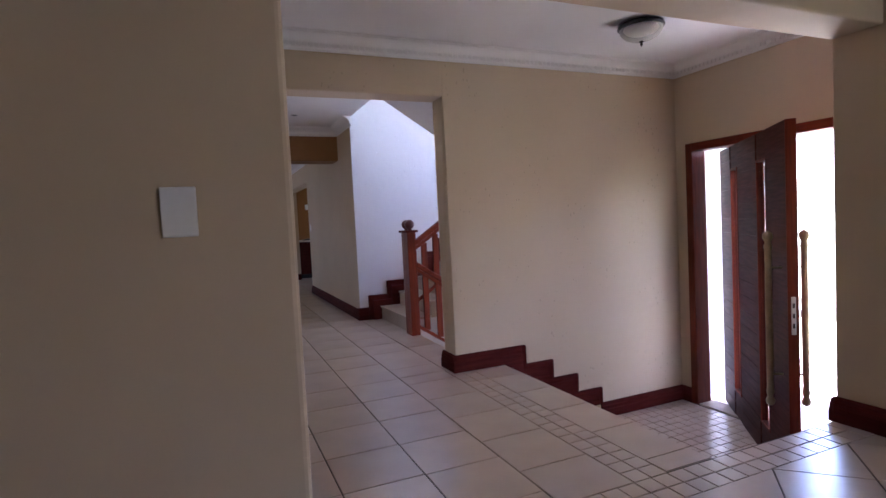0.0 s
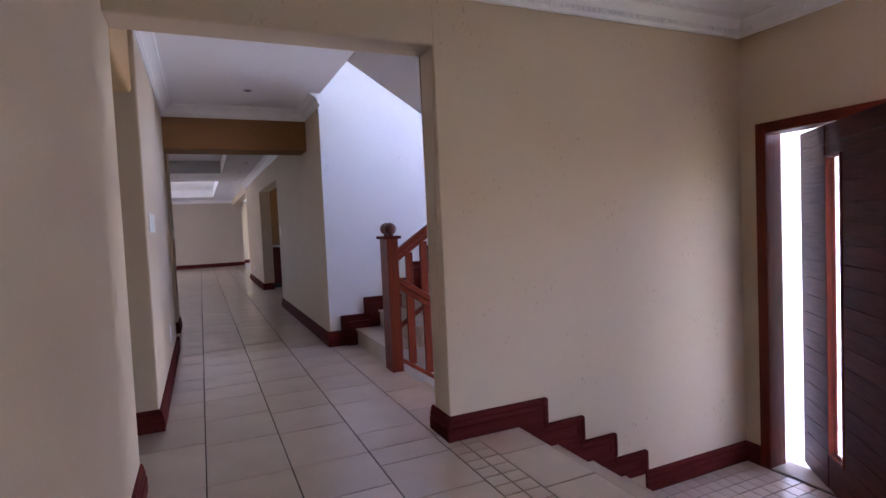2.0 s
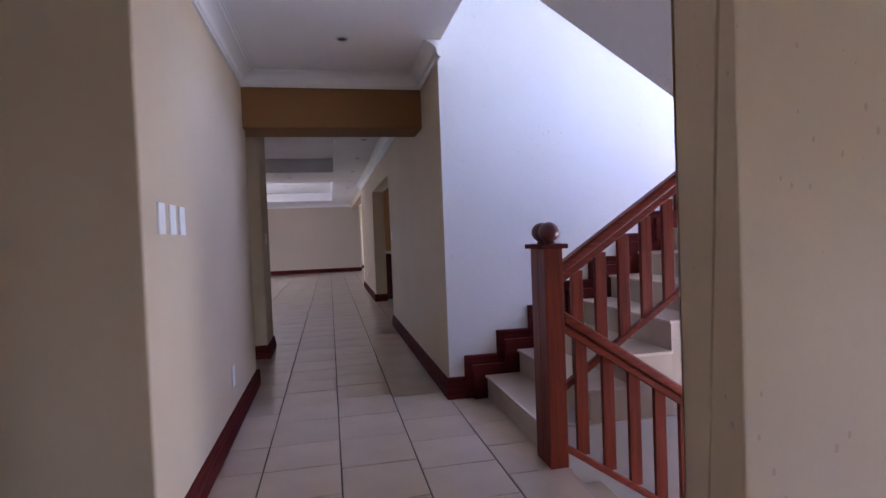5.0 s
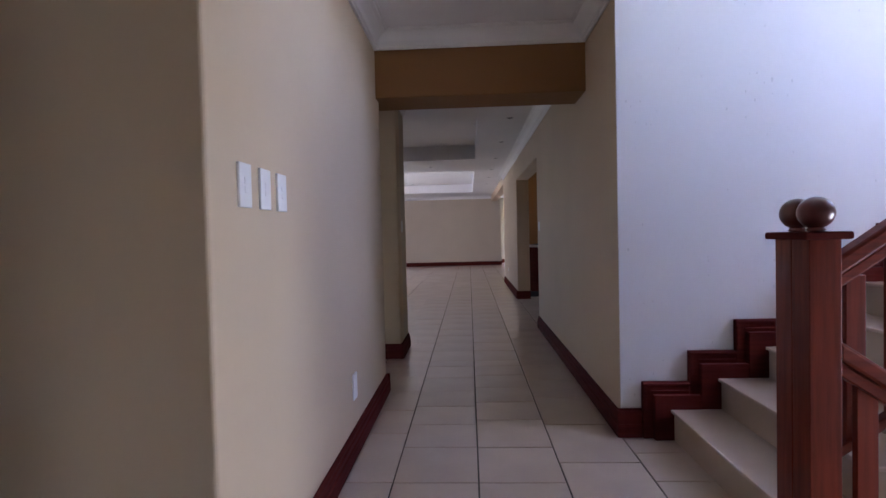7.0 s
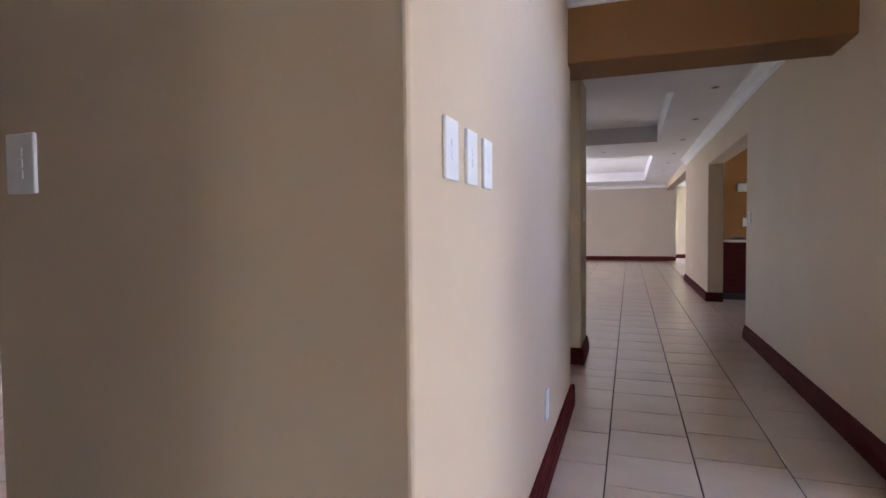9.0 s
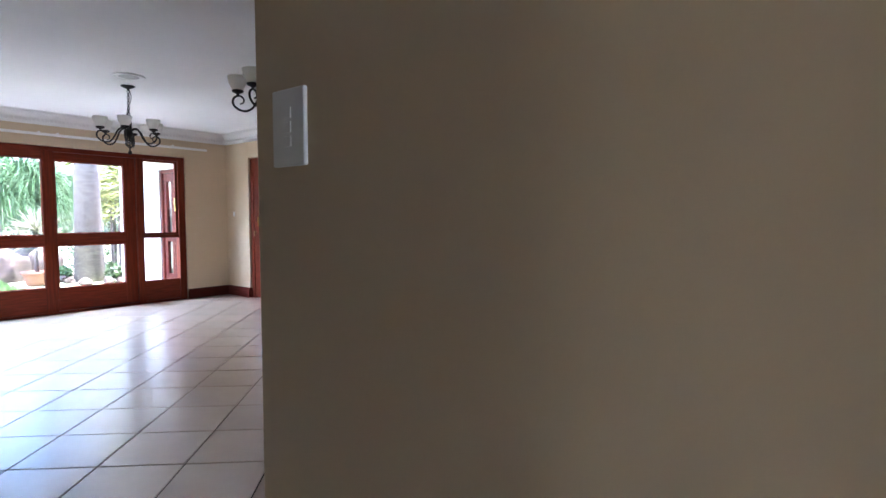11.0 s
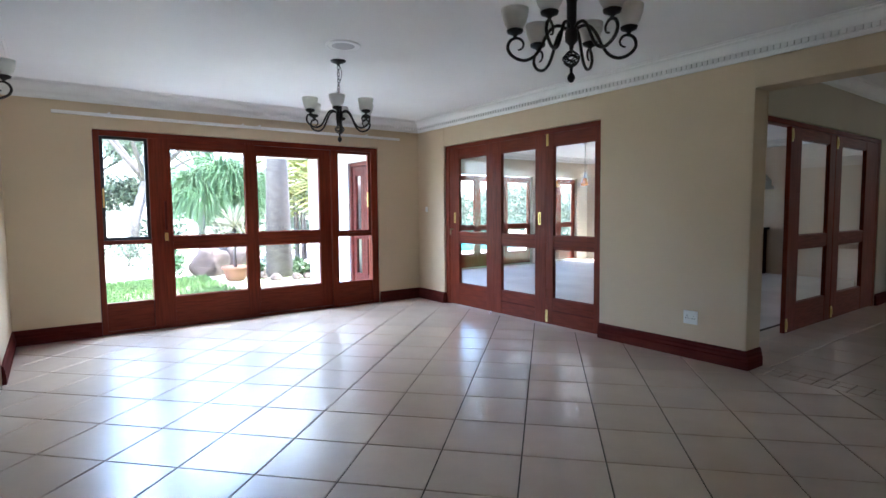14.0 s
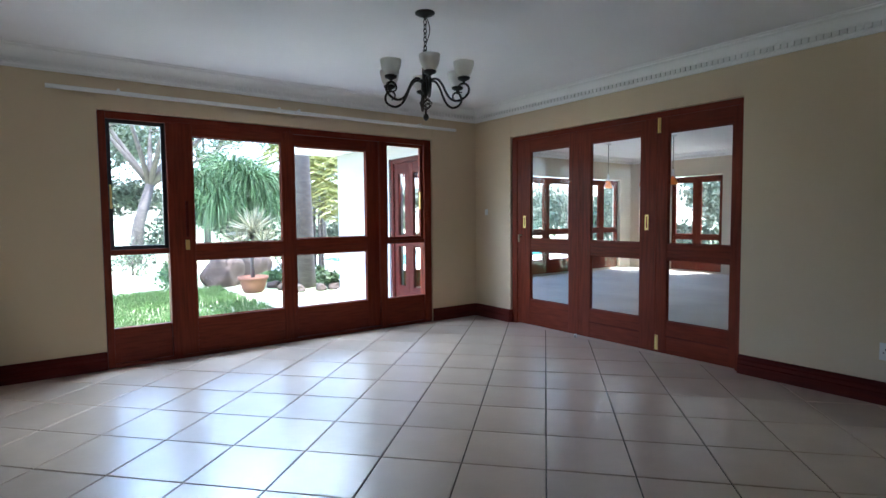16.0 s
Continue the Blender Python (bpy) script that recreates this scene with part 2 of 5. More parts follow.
def add_box(bm, a, b, bevel=0.0):
    lo, hi = [min(p, q) for p, q in zip(a, b)], [max(p, q) for p, q in zip(a, b)]
    r = bmesh.ops.create_cube(bm, size=1.0)
    vs = r["verts"]
    for v in vs:
        v.co = Vector([lo[i] + (v.co[i] + 0.5) * (hi[i] - lo[i]) for i in range(3)])
    if bevel > 0:
        es = list({e for v in vs for e in v.link_edges})
        bmesh.ops.bevel(bm, geom=es, offset=bevel, segments=2, affect="EDGES", profile=0.5)
    return bm


def box(a, b, bevel=0.0):
    return add_box(bmesh.new(), a, b, bevel)


def boxes(*pairs, bevel=0.0):
    bm = bmesh.new()
    for a, b in pairs:
        add_box(bm, a, b, bevel)
    return bm


def add_lathe(bm, profile, centre, seg=20, caps=True):
    """Rings of (radius, z) turned round the upright through centre."""
    cx, cy, cz = centre
    rings = []
    for r, z in profile:
        rings.append([bm.verts.new((cx + r * math.cos(2 * math.pi * i / seg), cy + r * math.sin(2 * math.pi * i / seg), cz + z)) for i in range(seg)])
    for p, q in zip(rings, rings[1:]):
        for i in range(seg):
            f = bm.faces.new((p[i], p[(i + 1) % seg], q[(i + 1) % seg], q[i]))
            f.smooth = True
    if caps:
        bm.faces.new(rings[0][::-1])
        bm.faces.new(rings[-1])
    return bm


def lathe(profile, centre, seg=20, caps=True):
    return add_lathe(bmesh.new(), profile, centre, seg, caps)


def add_tube(bm, pts, radius, seg=8):
    """A round bar along pts; radius is one number or one a point."""
    pts = [Vector(p) for p in pts]
    rings, side = [], None
    for i, p in enumerate(pts):
        d = (pts[min(i + 1, len(pts) - 1)] - pts[max(i - 1, 0)]).normalized()
        if side is None:
            side = d.cross(Vector((0, 0, 1)) if abs(d.z) < 0.9 else Vector((1, 0, 0))).normalized()
        side = (side - d * side.dot(d)).normalized()
        up = d.cross(side)
        r = radius[i] if isinstance(radius, (list, tuple)) else radius
        rings.append([bm.verts.new(p + side * (r * math.cos(2 * math.pi * k / seg)) + up * (r * math.sin(2 * math.pi * k / seg))) for k in range(seg)])
    for p, q in zip(rings, rings[1:]):
        for k in range(seg):
            f = bm.faces.new((p[k], p[(k + 1) % seg], q[(k + 1) % seg], q[k]))
            f.smooth = True
    bm.faces.new(rings[0][::-1])
    bm.faces.new(rings[-1])
    return bm


def tube(pts, radius, seg=8):
    return add_tube(bmesh.new(), pts, radius, seg)


def add_prism(bm, outline, axis, a, b):
    """An outline of two coordinates pushed along an axis from a to b."""
    def at(p, v):
        return {"x": (v, p[0], p[1]), "y": (p[0], v, p[1]), "z": (p[0], p[1], v)}[axis]
    lo = [bm.verts.new(at(p, a)) for p in outline]
    hi = [bm.verts.new(at(p, b)) for p in outline]
    n = len(outline)
    for i in range(n):
        bm.faces.new((lo[i], lo[(i + 1) % n], hi[(i + 1) % n], hi[i]))
    bm.faces.new(lo[::-1])
    bm.faces.new(hi)
    bmesh.ops.recalc_face_normals(bm, faces=bm.faces)
    return bm


def wall(name, axis, a, b, near, far, z0, z1, openings=(), mat=None, round_edge=0.0, label=""):
    """A wall that runs along axis from a to b between two planes; openings: (from, to, bottom, top)."""
    bm = bmesh.new()
    cuts = sorted({a, b, *[v for o in openings for v in o[:2]]})
    for p, q in zip(cuts, cuts[1:]):
        holes = sorted([(o[2], o[3]) for o in openings if o[0] <= p + 1e-6 and o[1] >= q - 1e-6])
        z = z0
        spans = []
        for h0, h1 in holes:
            if h0 > z:
                spans.append((z, h0))
            z = max(z, h1)
        if z < z1:
            spans.append((z, z1))
        for s, e in spans:
            if axis == "x":
                add_box(bm, (p, near, s), (q, far, e))
            else:
                add_box(bm, (near, p, s), (far, q, e))
    bmesh.ops.remove_doubles(bm, verts=bm.verts, dist=0.0005)
    inner = [f for f in bm.faces if len([g for g in bm.faces if g is not f and (g.calc_center_median() - f.calc_center_median()).length < 1e-4])]
    if inner:
        bmesh.ops.delete(bm, geom=inner, context="FACES")
    if round_edge > 0:
        es = [e for e in bm.edges if len(e.link_faces) == 2 and e.calc_face_angle(0) > 1.2]
        bmesh.ops.bevel(bm, geom=es, offset=round_edge, segments=3, affect="EDGES", profile=0.5)
        for f in bm.faces:
            f.smooth = False
    return solid(name, bm, mat or M_CREAM, label, "wall", "structure")


SKIRT = [(0, 0), (0.028, 0), (0.028, 0.075), (0.022, 0.082), (0.022, 0.108), (0.016, 0.118), (0.016, 0.132), (0.006, 0.148), (0, 0.15)]
COVE = [(0, 0), (0, -0.125), (0.016, -0.125), (0.020, -0.112), (0.030, -0.104), (0.034, -0.070), (0.040, -0.058), (0.050, -0.046), (0.064, -0.034), (0.082, -0.024), (0.104, -0.017), (0.108, -0.007), (0.125, -0.005), (0.125, 0)]


def add_run(bm, profile, start, end, inward, z, cut0=0.0, cut1=0.0):
    """A moulding along a straight wall; cut0 and cut1 slant its ends by that much per metre of depth."""
    s, e = Vector((*start, z)), Vector((*end, z))
    d = (e - s).normalized()
    n = Vector((*inward, 0))
    lo = [bm.verts.new(s + n * p + Vector((0, 0, q)) + d * (p * cut0)) for p, q in profile]
    hi = [bm.verts.new(e + n * p + Vector((0, 0, q)) - d * (p * cut1)) for p, q in profile]
    k = len(profile)
    for i in range(k):
        bm.faces.new((lo[i], lo[(i + 1) % k], hi[(i + 1) % k], hi[i]))
    bm.faces.new(lo[::-1])
    bm.faces.new(hi)
    bmesh.ops.recalc_face_normals(bm, faces=bm.faces)


def skirting(runs, z=0.0, name="baseboard"):
    """runs: (start, end, inward, cut0, cut1)."""
    bm = bmesh.new()
    for start, end, inward, c0, c1 in runs:
        add_run(bm, SKIRT, start, end, inward, z, c0, c1)
    return solid(name, bm, M_BASE, "dark red stained wooden skirting board with a stepped profile", "skirting", "structure")


def cornice(runs, z, dentils=True, size=1.0):
    bm = bmesh.new()
    shape = [(p * size, q * size) for p, q in COVE]
    for start, end, inward, c0, c1 in runs:
        add_run(bm, shape, start, end, inward, z, c0, c1)
        if dentils:
            s, e, n = Vector((*start, 0)), Vector((*end, 0)), Vector((*inward, 0))
            d = (e - s).normalized()
            for i in range(int((e - s).length / 0.045)):
                p = s + d * (0.02 + i * 0.045)
                q = p + d * 0.024 + n * 0.044 * size
                add_box(bm, (p.x, p.y, z - 0.099 * size), (q.x, q.y, z - 0.072 * size))
    return solid("cornice", bm, M_CORNICE, "white moulded plaster cornice with small dentils" if dentils else "white moulded plaster cornice", "cornice", "structure")

# ---------------------------------------------------------------- plan
XL, XR = 0.405, 2.0          # passage walls
YF, YF2 = 4.155, 4.39         # wall between entrance hall and passage
YE = 8.20                     # end of the passage west wall
YS = 5.33                     # face of the short wall beside the lounge opening
XW, YN, YN2 = -7.97, 9.365, 9.60   # lounge window wall and folding-door wall
CEIL, LCEIL, DCEIL = 2.80, 2.57, 2.72

# floors: slabs
floor = solid("floor", boxes(((-6.7, 1.345, -0.25), (-0.6, YN2, -0.006)), ((-8.3, 4.60, -0.25), (-6.7, YN2, -0.006)), ((-0.6, 1.345, -0.25), (0.3, 8.6, -0.006)), ((0.3, 1.95, -0.25), (2.0, 8.6, -0.006)), ((2.0, 1.95, -0.25), (2.33, 7.3, -0.006)),
              ((2.33, 1.95, -0.25), (2.53, YF2, -0.006)), ((-2.5, -3.2, -0.25), (4.92, 1.95, -0.006)), ((-3.9, 8.6, -0.25), (2.0, 27.2, -0.006)), ((2.0, 9.0, -0.25), (7.0, 27.2, -0.006)))
              , M_GROUT, "beige glazed square floor tiles with dark joints", "floor", "structure")
solid("lower_floor", box((3.39, 1.95, -0.95), (4.92, YF2, -0.706)), M_GROUT, "small beige floor tiles with dark joints, four steps down", "floor", "structure")

# entrance hall and start room
corner = add_prism(bmesh.new(), [(-2.5, 1.345), (0.372, 1.345), (0.372, 4.388), (0.15, 4.388), (0.15, 1.58), (-2.5, 1.58)], "z", 0, CEIL)
bmesh.ops.bevel(corner, geom=[e for e in corner.edges if abs(e.verts[0].co.z - e.verts[1].co.z) > 1], offset=0.02, segments=3, affect="EDGES", profile=0.5)
solid("wall_entrance_west", corner, M_CREAM, "", "wall", "structure")
wall("wall_entrance_north", "x", 0.372, 4.92, YF, YF2, -0.95, CEIL, ((0.372, 2.05, -0.95, 2.38),), M_WORN, 0.012)
wall("wall_front", "y", 1.94, YF, 4.69, 4.92, -0.95, CEIL, ((1.99, 4.0, -0.70, 1.97),), M_CREAM)
wall("pier_front", "x", 3.56, 4.92, 0.9, 1.94, -0.95, CEIL, (), M_CREAM, 0.012)
wall("beam_entrance", "x", 0.372, 3.56, 1.67, 1.94, 2.26, CEIL, (), M_CREAM, 0.015)
# the opening here is invented and never seen; it lets light in
wall("wall_start_south", "x", -2.5, 4.92, -3.2, -3.0, 0, CEIL, ((3.4, 4.4, 0.9, 2.0),), M_CREAM)
wall("wall_start_west", "y", -3.0, 1.345, -2.5, -2.3, 0, CEIL, (), M_CREAM)
wall("wall_start_east", "y", -3.0, 0.9, 4.72, 4.92, 0, CEIL, (), M_CREAM)
solid("pit_wall", box((2.53, 1.90, -0.95), (4.69, 1.948, -0.008)), M_STEP, "tiled riser beside the entrance steps", "wall", "structure")
solid("ceiling_entrance", boxes(((-2.5, -3.2, CEIL), (4.92, YF2, CEIL + 0.2)), ((0.18, YF2, CEIL), (2.0, 8.05, CEIL + 0.2))), M_CEIL, "white painted ceiling", "ceiling", "structure")

# passage
wall("wall_passage_west", "x", -0.757, XL, YS, YE, 0, CEIL, (), M_CREAM, 0.012)
wall("lintel_lounge", "y", 4.39, YS, 0.372, 0.15, 2.28, CEIL, (), M_OCHRE, 0.03)
wall("wall_passage_east", "y", 7.24, 26.8, XR, XR + 0.23, 0, CEIL, ((11.05, 14.1, 0, 2.24), (17.75, 26.8, 0, 2.5)), M_CREAM, 0.010)
wall("beam_passage", "x", XL - 0.2, XR + 0.1, 8.05, 8.48, 2.315, CEIL + 0.2, (), M_BEAM, 0.012)

# stairwell
wall("wall_stair_north", "x", XR, 5.9, 7.222, 7.24, -0.95, 5.2, (), M_WHITEWALL)
wall("wall_stair_back", "x", XR + 0.23, 5.9, 7.24, 7.44, -0.95, 5.2, (), M_WHITEWALL)
wall("wall_stair_east", "y", YF2, 7.22, 5.7, 5.9, -0.95, 5.2, ((4.5, 5.7, -0.3, 0.95), (4.95, 6.85, 2.6, 4.4)), M_WHITEWALL)
wall("wall_stair_south", "x", 2.0, 5.7, YF, YF2 - 0.002, CEIL, 5.2, (), M_WHITEWALL)
wall("wall_stair_west", "y", YF, 7.22, 1.8, 2.0, CEIL + 0.2, 5.2, (), M_WHITEWALL)
wall("wall_stair_lower", "x", 4.92, 5.7, YF + 0.05, YF2, -0.95, CEIL, (), M_WHITEWALL)
solid("ceiling_stair", box((1.8, YF, 5.2), (5.9, 7.44, 5.35)), M_CEIL, "white painted ceiling", "ceiling", "structure")

# lounge
wall("wall_lounge_window", "y", 4.60, YN2, XW, XW - 0.23, -0.25, LCEIL, ((5.34, 8.69, -0.25, 2.165),), M_CREAM_LIT, 0.006)
wall("wall_lounge_north", "x", XW - 0.23, 0.38, YN, YN2, -0.25, CEIL, ((-7.34, -4.72, -0.25, 2.172), (-3.305, -0.15, -0.25, 2.205)), M_CREAM_LIT, 0.010)
wall("pier_dining", "x", -0.15, 0.38, YN2, 9.98, 0, CEIL, (), M_PALE, 0.010)
wall("wall_lounge_nook", "x", XW - 0.23, -6.5, 4.37, 4.60, 0, LCEIL, (), M_CREAM_LIT)
wall("wall_lounge_west", "y", 1.345, 4.37, -6.73, -6.5, 0, LCEIL, (), M_CREAM_LIT)
wall("wall_lounge_south", "x", -6.73, -2.5, 1.345, 1.58, 0, CEIL, (), M_CREAM_LIT)
solid("ceiling_lounge", boxes(((XW - 0.23, 4.37, LCEIL), (-0.757, YN, LCEIL + 0.2)), ((-6.73, 1.345, LCEIL), (-0.757, 4.37, LCEIL + 0.2)), ((-0.757, 1.58, LCEIL), (0.15, YS, LCEIL + 0.2))), M_CEIL, "white painted ceiling", "ceiling", "structure")
solid("ceiling_link", box((-0.757, YE, LCEIL), (XL - 0.2, YN, LCEIL + 0.2)), M_CEIL, "white painted ceiling", "ceiling", "structure")

# dining room: ceiling with two raised trays
dc = bmesh.new()
def tray_ceiling(x0, x1, y0, y1, trays, z, rise):
    xs = sorted({x0, x1, *[v for t in trays for v in t[:2]]})
    ys = sorted({y0, y1, *[v for t in trays for v in t[2:]]})
    for p, q in zip(xs, xs[1:]):
        for r, s in zip(ys, ys[1:]):
            up = any(t[0] <= p and q <= t[1] and t[2] <= r and s <= t[3] for t in trays)
            add_box(dc, (p, r, z + (rise if up else 0)), (q, s, z + rise + 0.1))
tray_ceiling(-3.6, XR, 8.48, 26.9, ((-2.4, 1.25, 10.9, 14.6), (-2.4, 1.25, 16.6, 23.0)), DCEIL, 0.28)
add_box(dc, (XR, 8.5, DCEIL), (7.0, 27.0, DCEIL + 0.3))
solid("ceiling_dining", dc, M_CEIL, "white painted ceiling with two raised trays", "ceiling", "structure")
wall("wall_dining_west", "y", YN2, 26.8, -3.62, -3.85, -0.25, CEIL, ((10.2, 13.6, -0.25, 2.15), (15.60, 17.2, 0, 2.14), (18.4, 20.4, 0.3, 2.2)), M_PALE)
# grey-beige wall in dark brown, the opening's shade put into its colour
wall("wall_alcove", "y", 15.5, 17.3, -3.855, -3.95, -0.25, CEIL, (), M_BEAM)
wall("wall_dining_north", "x", -3.85, 2.35, 25.0, 25.25, 0, CEIL, (), M_PALE)
wall("wall_dining_recess", "x", 2.35, 7.0, 26.6, 26.85, 0, CEIL, (), M_PALE)
# unseen east opening added to let light into the kitchen
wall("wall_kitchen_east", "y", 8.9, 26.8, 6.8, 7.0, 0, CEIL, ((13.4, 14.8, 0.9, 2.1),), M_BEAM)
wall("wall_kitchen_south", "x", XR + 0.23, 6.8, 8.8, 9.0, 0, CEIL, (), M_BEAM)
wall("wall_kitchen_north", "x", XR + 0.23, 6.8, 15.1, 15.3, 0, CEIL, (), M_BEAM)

# skirting boards
skirting((((0.372, 4.388), (0.372, 1.345), (1, 0), 0, 0), ((0.413, 1.345), (-2.5, 1.345), (0, -1), 0, 0)))
skirting((((2.02, YF), (2.748, YF), (0, -1), 0, 0), ((2.05, YF - 0.03), (2.05, YF2 + 0.03), (-1, 0), 0, 0)))
skirting((((XL, YS - 0.03), (XL, YE), (1, 0), 0, 0), ((XL + 0.028, YE), (-0.757, YE), (0, 1), 0, 0), ((XL, YS), (-0.757, YS), (0, -1), 0, 0), ((-0.757, YS - 0.03), (-0.757, YE), (-1, 0), 0, 0)))
skirting((((XR, 7.222), (XR, 11.05), (-1, 0), 0, 0), ((XR, 14.1), (XR, 17.75), (-1, 0), 0, 0), ((XR - 0.03, 14.1), (XR + 0.23, 14.1), (0, -1), 0, 0)))
skirting((((-0.15, YN), (0.38, YN), (0, -1), 0, 0), ((0.38, YN - 0.03), (0.38, 9.98), (1, 0), 0, 0)))
skirting((((XW, 4.60), (XW, 5.34), (1, 0), 1, 0), ((XW, 8.69), (XW, YN), (1, 0), 0, 1), ((XW, YN), (-7.34, YN), (0, -1), 1, 0), ((-4.72, YN), (-3.305, YN), (0, -1), 0, 0),
          ((-3.305, YN - 0.03), (-3.305, YN2), (1, 0), 0, 0), ((-6.5, 4.60), (XW, 4.60), (0, 1), 0, 1), ((-7.34, YN), (-7.34, YN + 0.035), (1, 0), 0, 0)))
skirting((((-3.6, 25.0), (2.35, 25.0), (0, -1), 0, 0), ((2.35, 26.6), (6.8, 26.6), (0, -1), 0, 0), ((-3.62, 13.6), (-3.62, 14.08), (1, 0), 0, 0)))
skirting((((3.56, 1.94), (3.56, 0.9), (-1, 0), 0, 0), ((3.53, 1.94), (4.69, 1.94), (0, 1), 0, 0)))
skirting((((3.60, YF), (4.69, YF), (0, -1), 0, 1), ((4.69, YF), (4.69, 4.0), (-1, 0), 1, 0)), -0.70)

# cornices
cornice((((0.372, YF), (4.69, YF), (0, -1), 1, 1), ((4.69, YF), (4.69, 1.94), (-1, 0), 1, 1), ((4.69, 1.94), (0.372, 1.94), (0, 1), 1, 1), ((0.372, 1.94), (0.372, YF), (1, 0), 1, 1)), CEIL)
cornice((((XL, YF2), (XL, 8.05), (1, 0), 1, 1), ((XL, 8.05), (XR, 8.05), (0, -1), 1, 1), ((XR, 8.05), (XR, 7.10), (-1, 0), 1, 0), ((XL, YF2), (2.0, YF2), (0, 1), 1, 0)), CEIL, False)
cornice((((XW, 4.60), (XW, YN), (1, 0), 1, 1), ((XW, YN), (-0.757, YN), (0, -1), 1, 1), ((-0.757, YN), (-0.757, YS), (-1, 0), 1, 0), ((-6.5, 4.60), (XW, 4.60), (0, 1), 0, 1)), LCEIL, True, 1.2)
cornice((((XR, 8.48), (XR, 17.75), (-1, 0), 0, 0), ((-3.6, 25.0), (2.35, 25.0), (0, -1), 0, 0), ((-3.62, 25.0), (-3.62, YN2), (1, 0), 0, 1), ((-3.62, YN2), (-0.15, YN2), (0, 1), 1, 0), ((0.38, 9.98), (0.38, YN), (1, 0), 0, 1)), DCEIL, False)

# ---------------------------------------------------------------- entrance steps
NOSE, TREAD, RISE = 2.53, 0.285, 0.175
for i in range(1, 4):
    x = NOSE + TREAD * (i - 1)
    st = solid("entrance_step", box((x, 1.95, -0.95), (x + TREAD + 0.004, YF, -RISE * i - 0.002), 0.004), M_STEP, "beige tiled step down to the front door", "step", "structure")
for i, (x1, top) in enumerate(((3.042, -0.027), (3.32, -0.205), (3.604, -0.388)), 1):
    x0 = NOSE + TREAD * (i - 1) + 0.002
    bm = boxes(((x0, YF - 0.026, -RISE * i - 0.036), (x1, YF, top)), ((x0 + 0.19, YF - 0.036, top - 0.022), (x1 - 0.002, YF, top - 0.004)), ((x1 - 0.020, YF - 0.036, -RISE * (i + 1) + 0.16), (x1 - 0.002, YF, top - 0.022)),
               ((x0 + 0.19, YF - 0.033, top - 0.060), (x1 - 0.05, YF, top - 0.048)), ((x1 - 0.062, YF - 0.033, top - 0.12), (x1 - 0.05, YF, top - 0.06)), bevel=0.003)
    solid("stepped_baseboard", bm, M_BASE, "dark red wooden skirting cut to the steps", "skirting", "structure")

solid("stepped_baseboard", boxes(((NOSE + 0.002, YF - 0.027, -0.03), (2.748, YF, 0.002)), ((2.715, YF - 0.034, -0.03), (2.746, YF, 0.149)), bevel=0.003), M_BASE, "dark red wooden skirting cut to the steps", "skirting", "structure")

# ---------------------------------------------------------------- staircase
X0, GO, UP = 2.29, 0.275, 0.185
for k in range(8):
    x = X0 + GO * k
    st = thing("stair_step", (x, 6.6, 0), "beige tiled stair step with white plastered side", "step", "", "structure")
    part("riser", box((x, 5.96, -0.9 if k else -0.006), (x + GO if k < 7 else x + 0.02, 7.222, UP * (k + 1) - 0.022)), M_STEP, st)
    part("tread", box((x - 0.018, 5.945, UP * (k + 1) - 0.02), (x + GO if k < 7 else x + 0.1, 7.221, UP * (k + 1)), 0.005), M_TILE, st)
    bm = boxes(((x - 0.17, 7.184, max(0, UP * k)), (x + GO - 0.172, 7.222, UP * (k + 1) + 0.155)), ((x - 0.17, 7.176, UP * (k + 1) + 0.132), (x + GO - 0.172, 7.2, UP * (k + 1) + 0.150)),
               ((x - 0.168, 7.178, UP * k + 0.16), (x - 0.150, 7.2, UP * (k + 1) + 0.13)), ((x - 0.12, 7.180, UP * (k + 1) + 0.095), (x + GO - 0.172, 7.2, UP * (k + 1) + 0.108)), ((x - 0.112, 7.150, max(0, UP * k)), (x + GO - 0.114, 7.2, UP * (k + 1) + 0.084)), bevel=0.003)
    solid("stepped_baseboard", bm, M_BASE, "dark red wooden skirting cut to the stairs", "skirting", "structure")
solid("stepped_baseboard", boxes(((XR - 0.028, 7.196, 0), (2.118, 7.222, 0.175)), ((XR - 0.028, 7.186, 0.150), (2.118, 7.2, 0.17)), ((XR - 0.028, 7.189, 0.06), (2.118, 7.2, 0.085)), bevel=0.003), M_BASE, "dark red wooden skirting cut to the stairs", "skirting", "structure")
solid("stair_landing", box((4.2, YF2, 1.28), (5.7, 7.22, 1.478)), M_WHITEWALL, "white plastered stair landing", "landing", "structure")
slope = add_prism(bmesh.new(), [(2.0, 2.79), (4.35, 1.30), (4.35, 1.50), (2.0, 3.02)], "y", YF2, 5.9)
solid("upper_flight", slope, M_WHITEWALL, "white plastered underside of the upper stair flight", "stairs", "structure")
for k in range(4):
    x = 2.33 + 0.28 * k
    if k < 3:
        solid("lower_step", box((x, YF2, -0.95), (x + 0.282, 5.958, -0.175 * (k + 1)), 0.004), M_STEP, "beige tiled step down from the passage", "step", "structure")
solid("floor_edge", box((2.315, YF2, -0.24), (2.345, 5.8, 0.0), 0.004), M_STEP, "pale tile nosing at the stair edge", "trim", "structure")
solid("stairs_lower_floor", box((3.17, YF2, -0.95), (5.7, 5.958, -0.70)), M_STEP, "beige tiled lower landing", "floor", "structure")
solid("stairs_side", box((2.30, 5.945, -0.95), (5.7, 5.96, 0.16)), M_WHITEWALL, "white plastered side of the stairs", "wall", "structure")
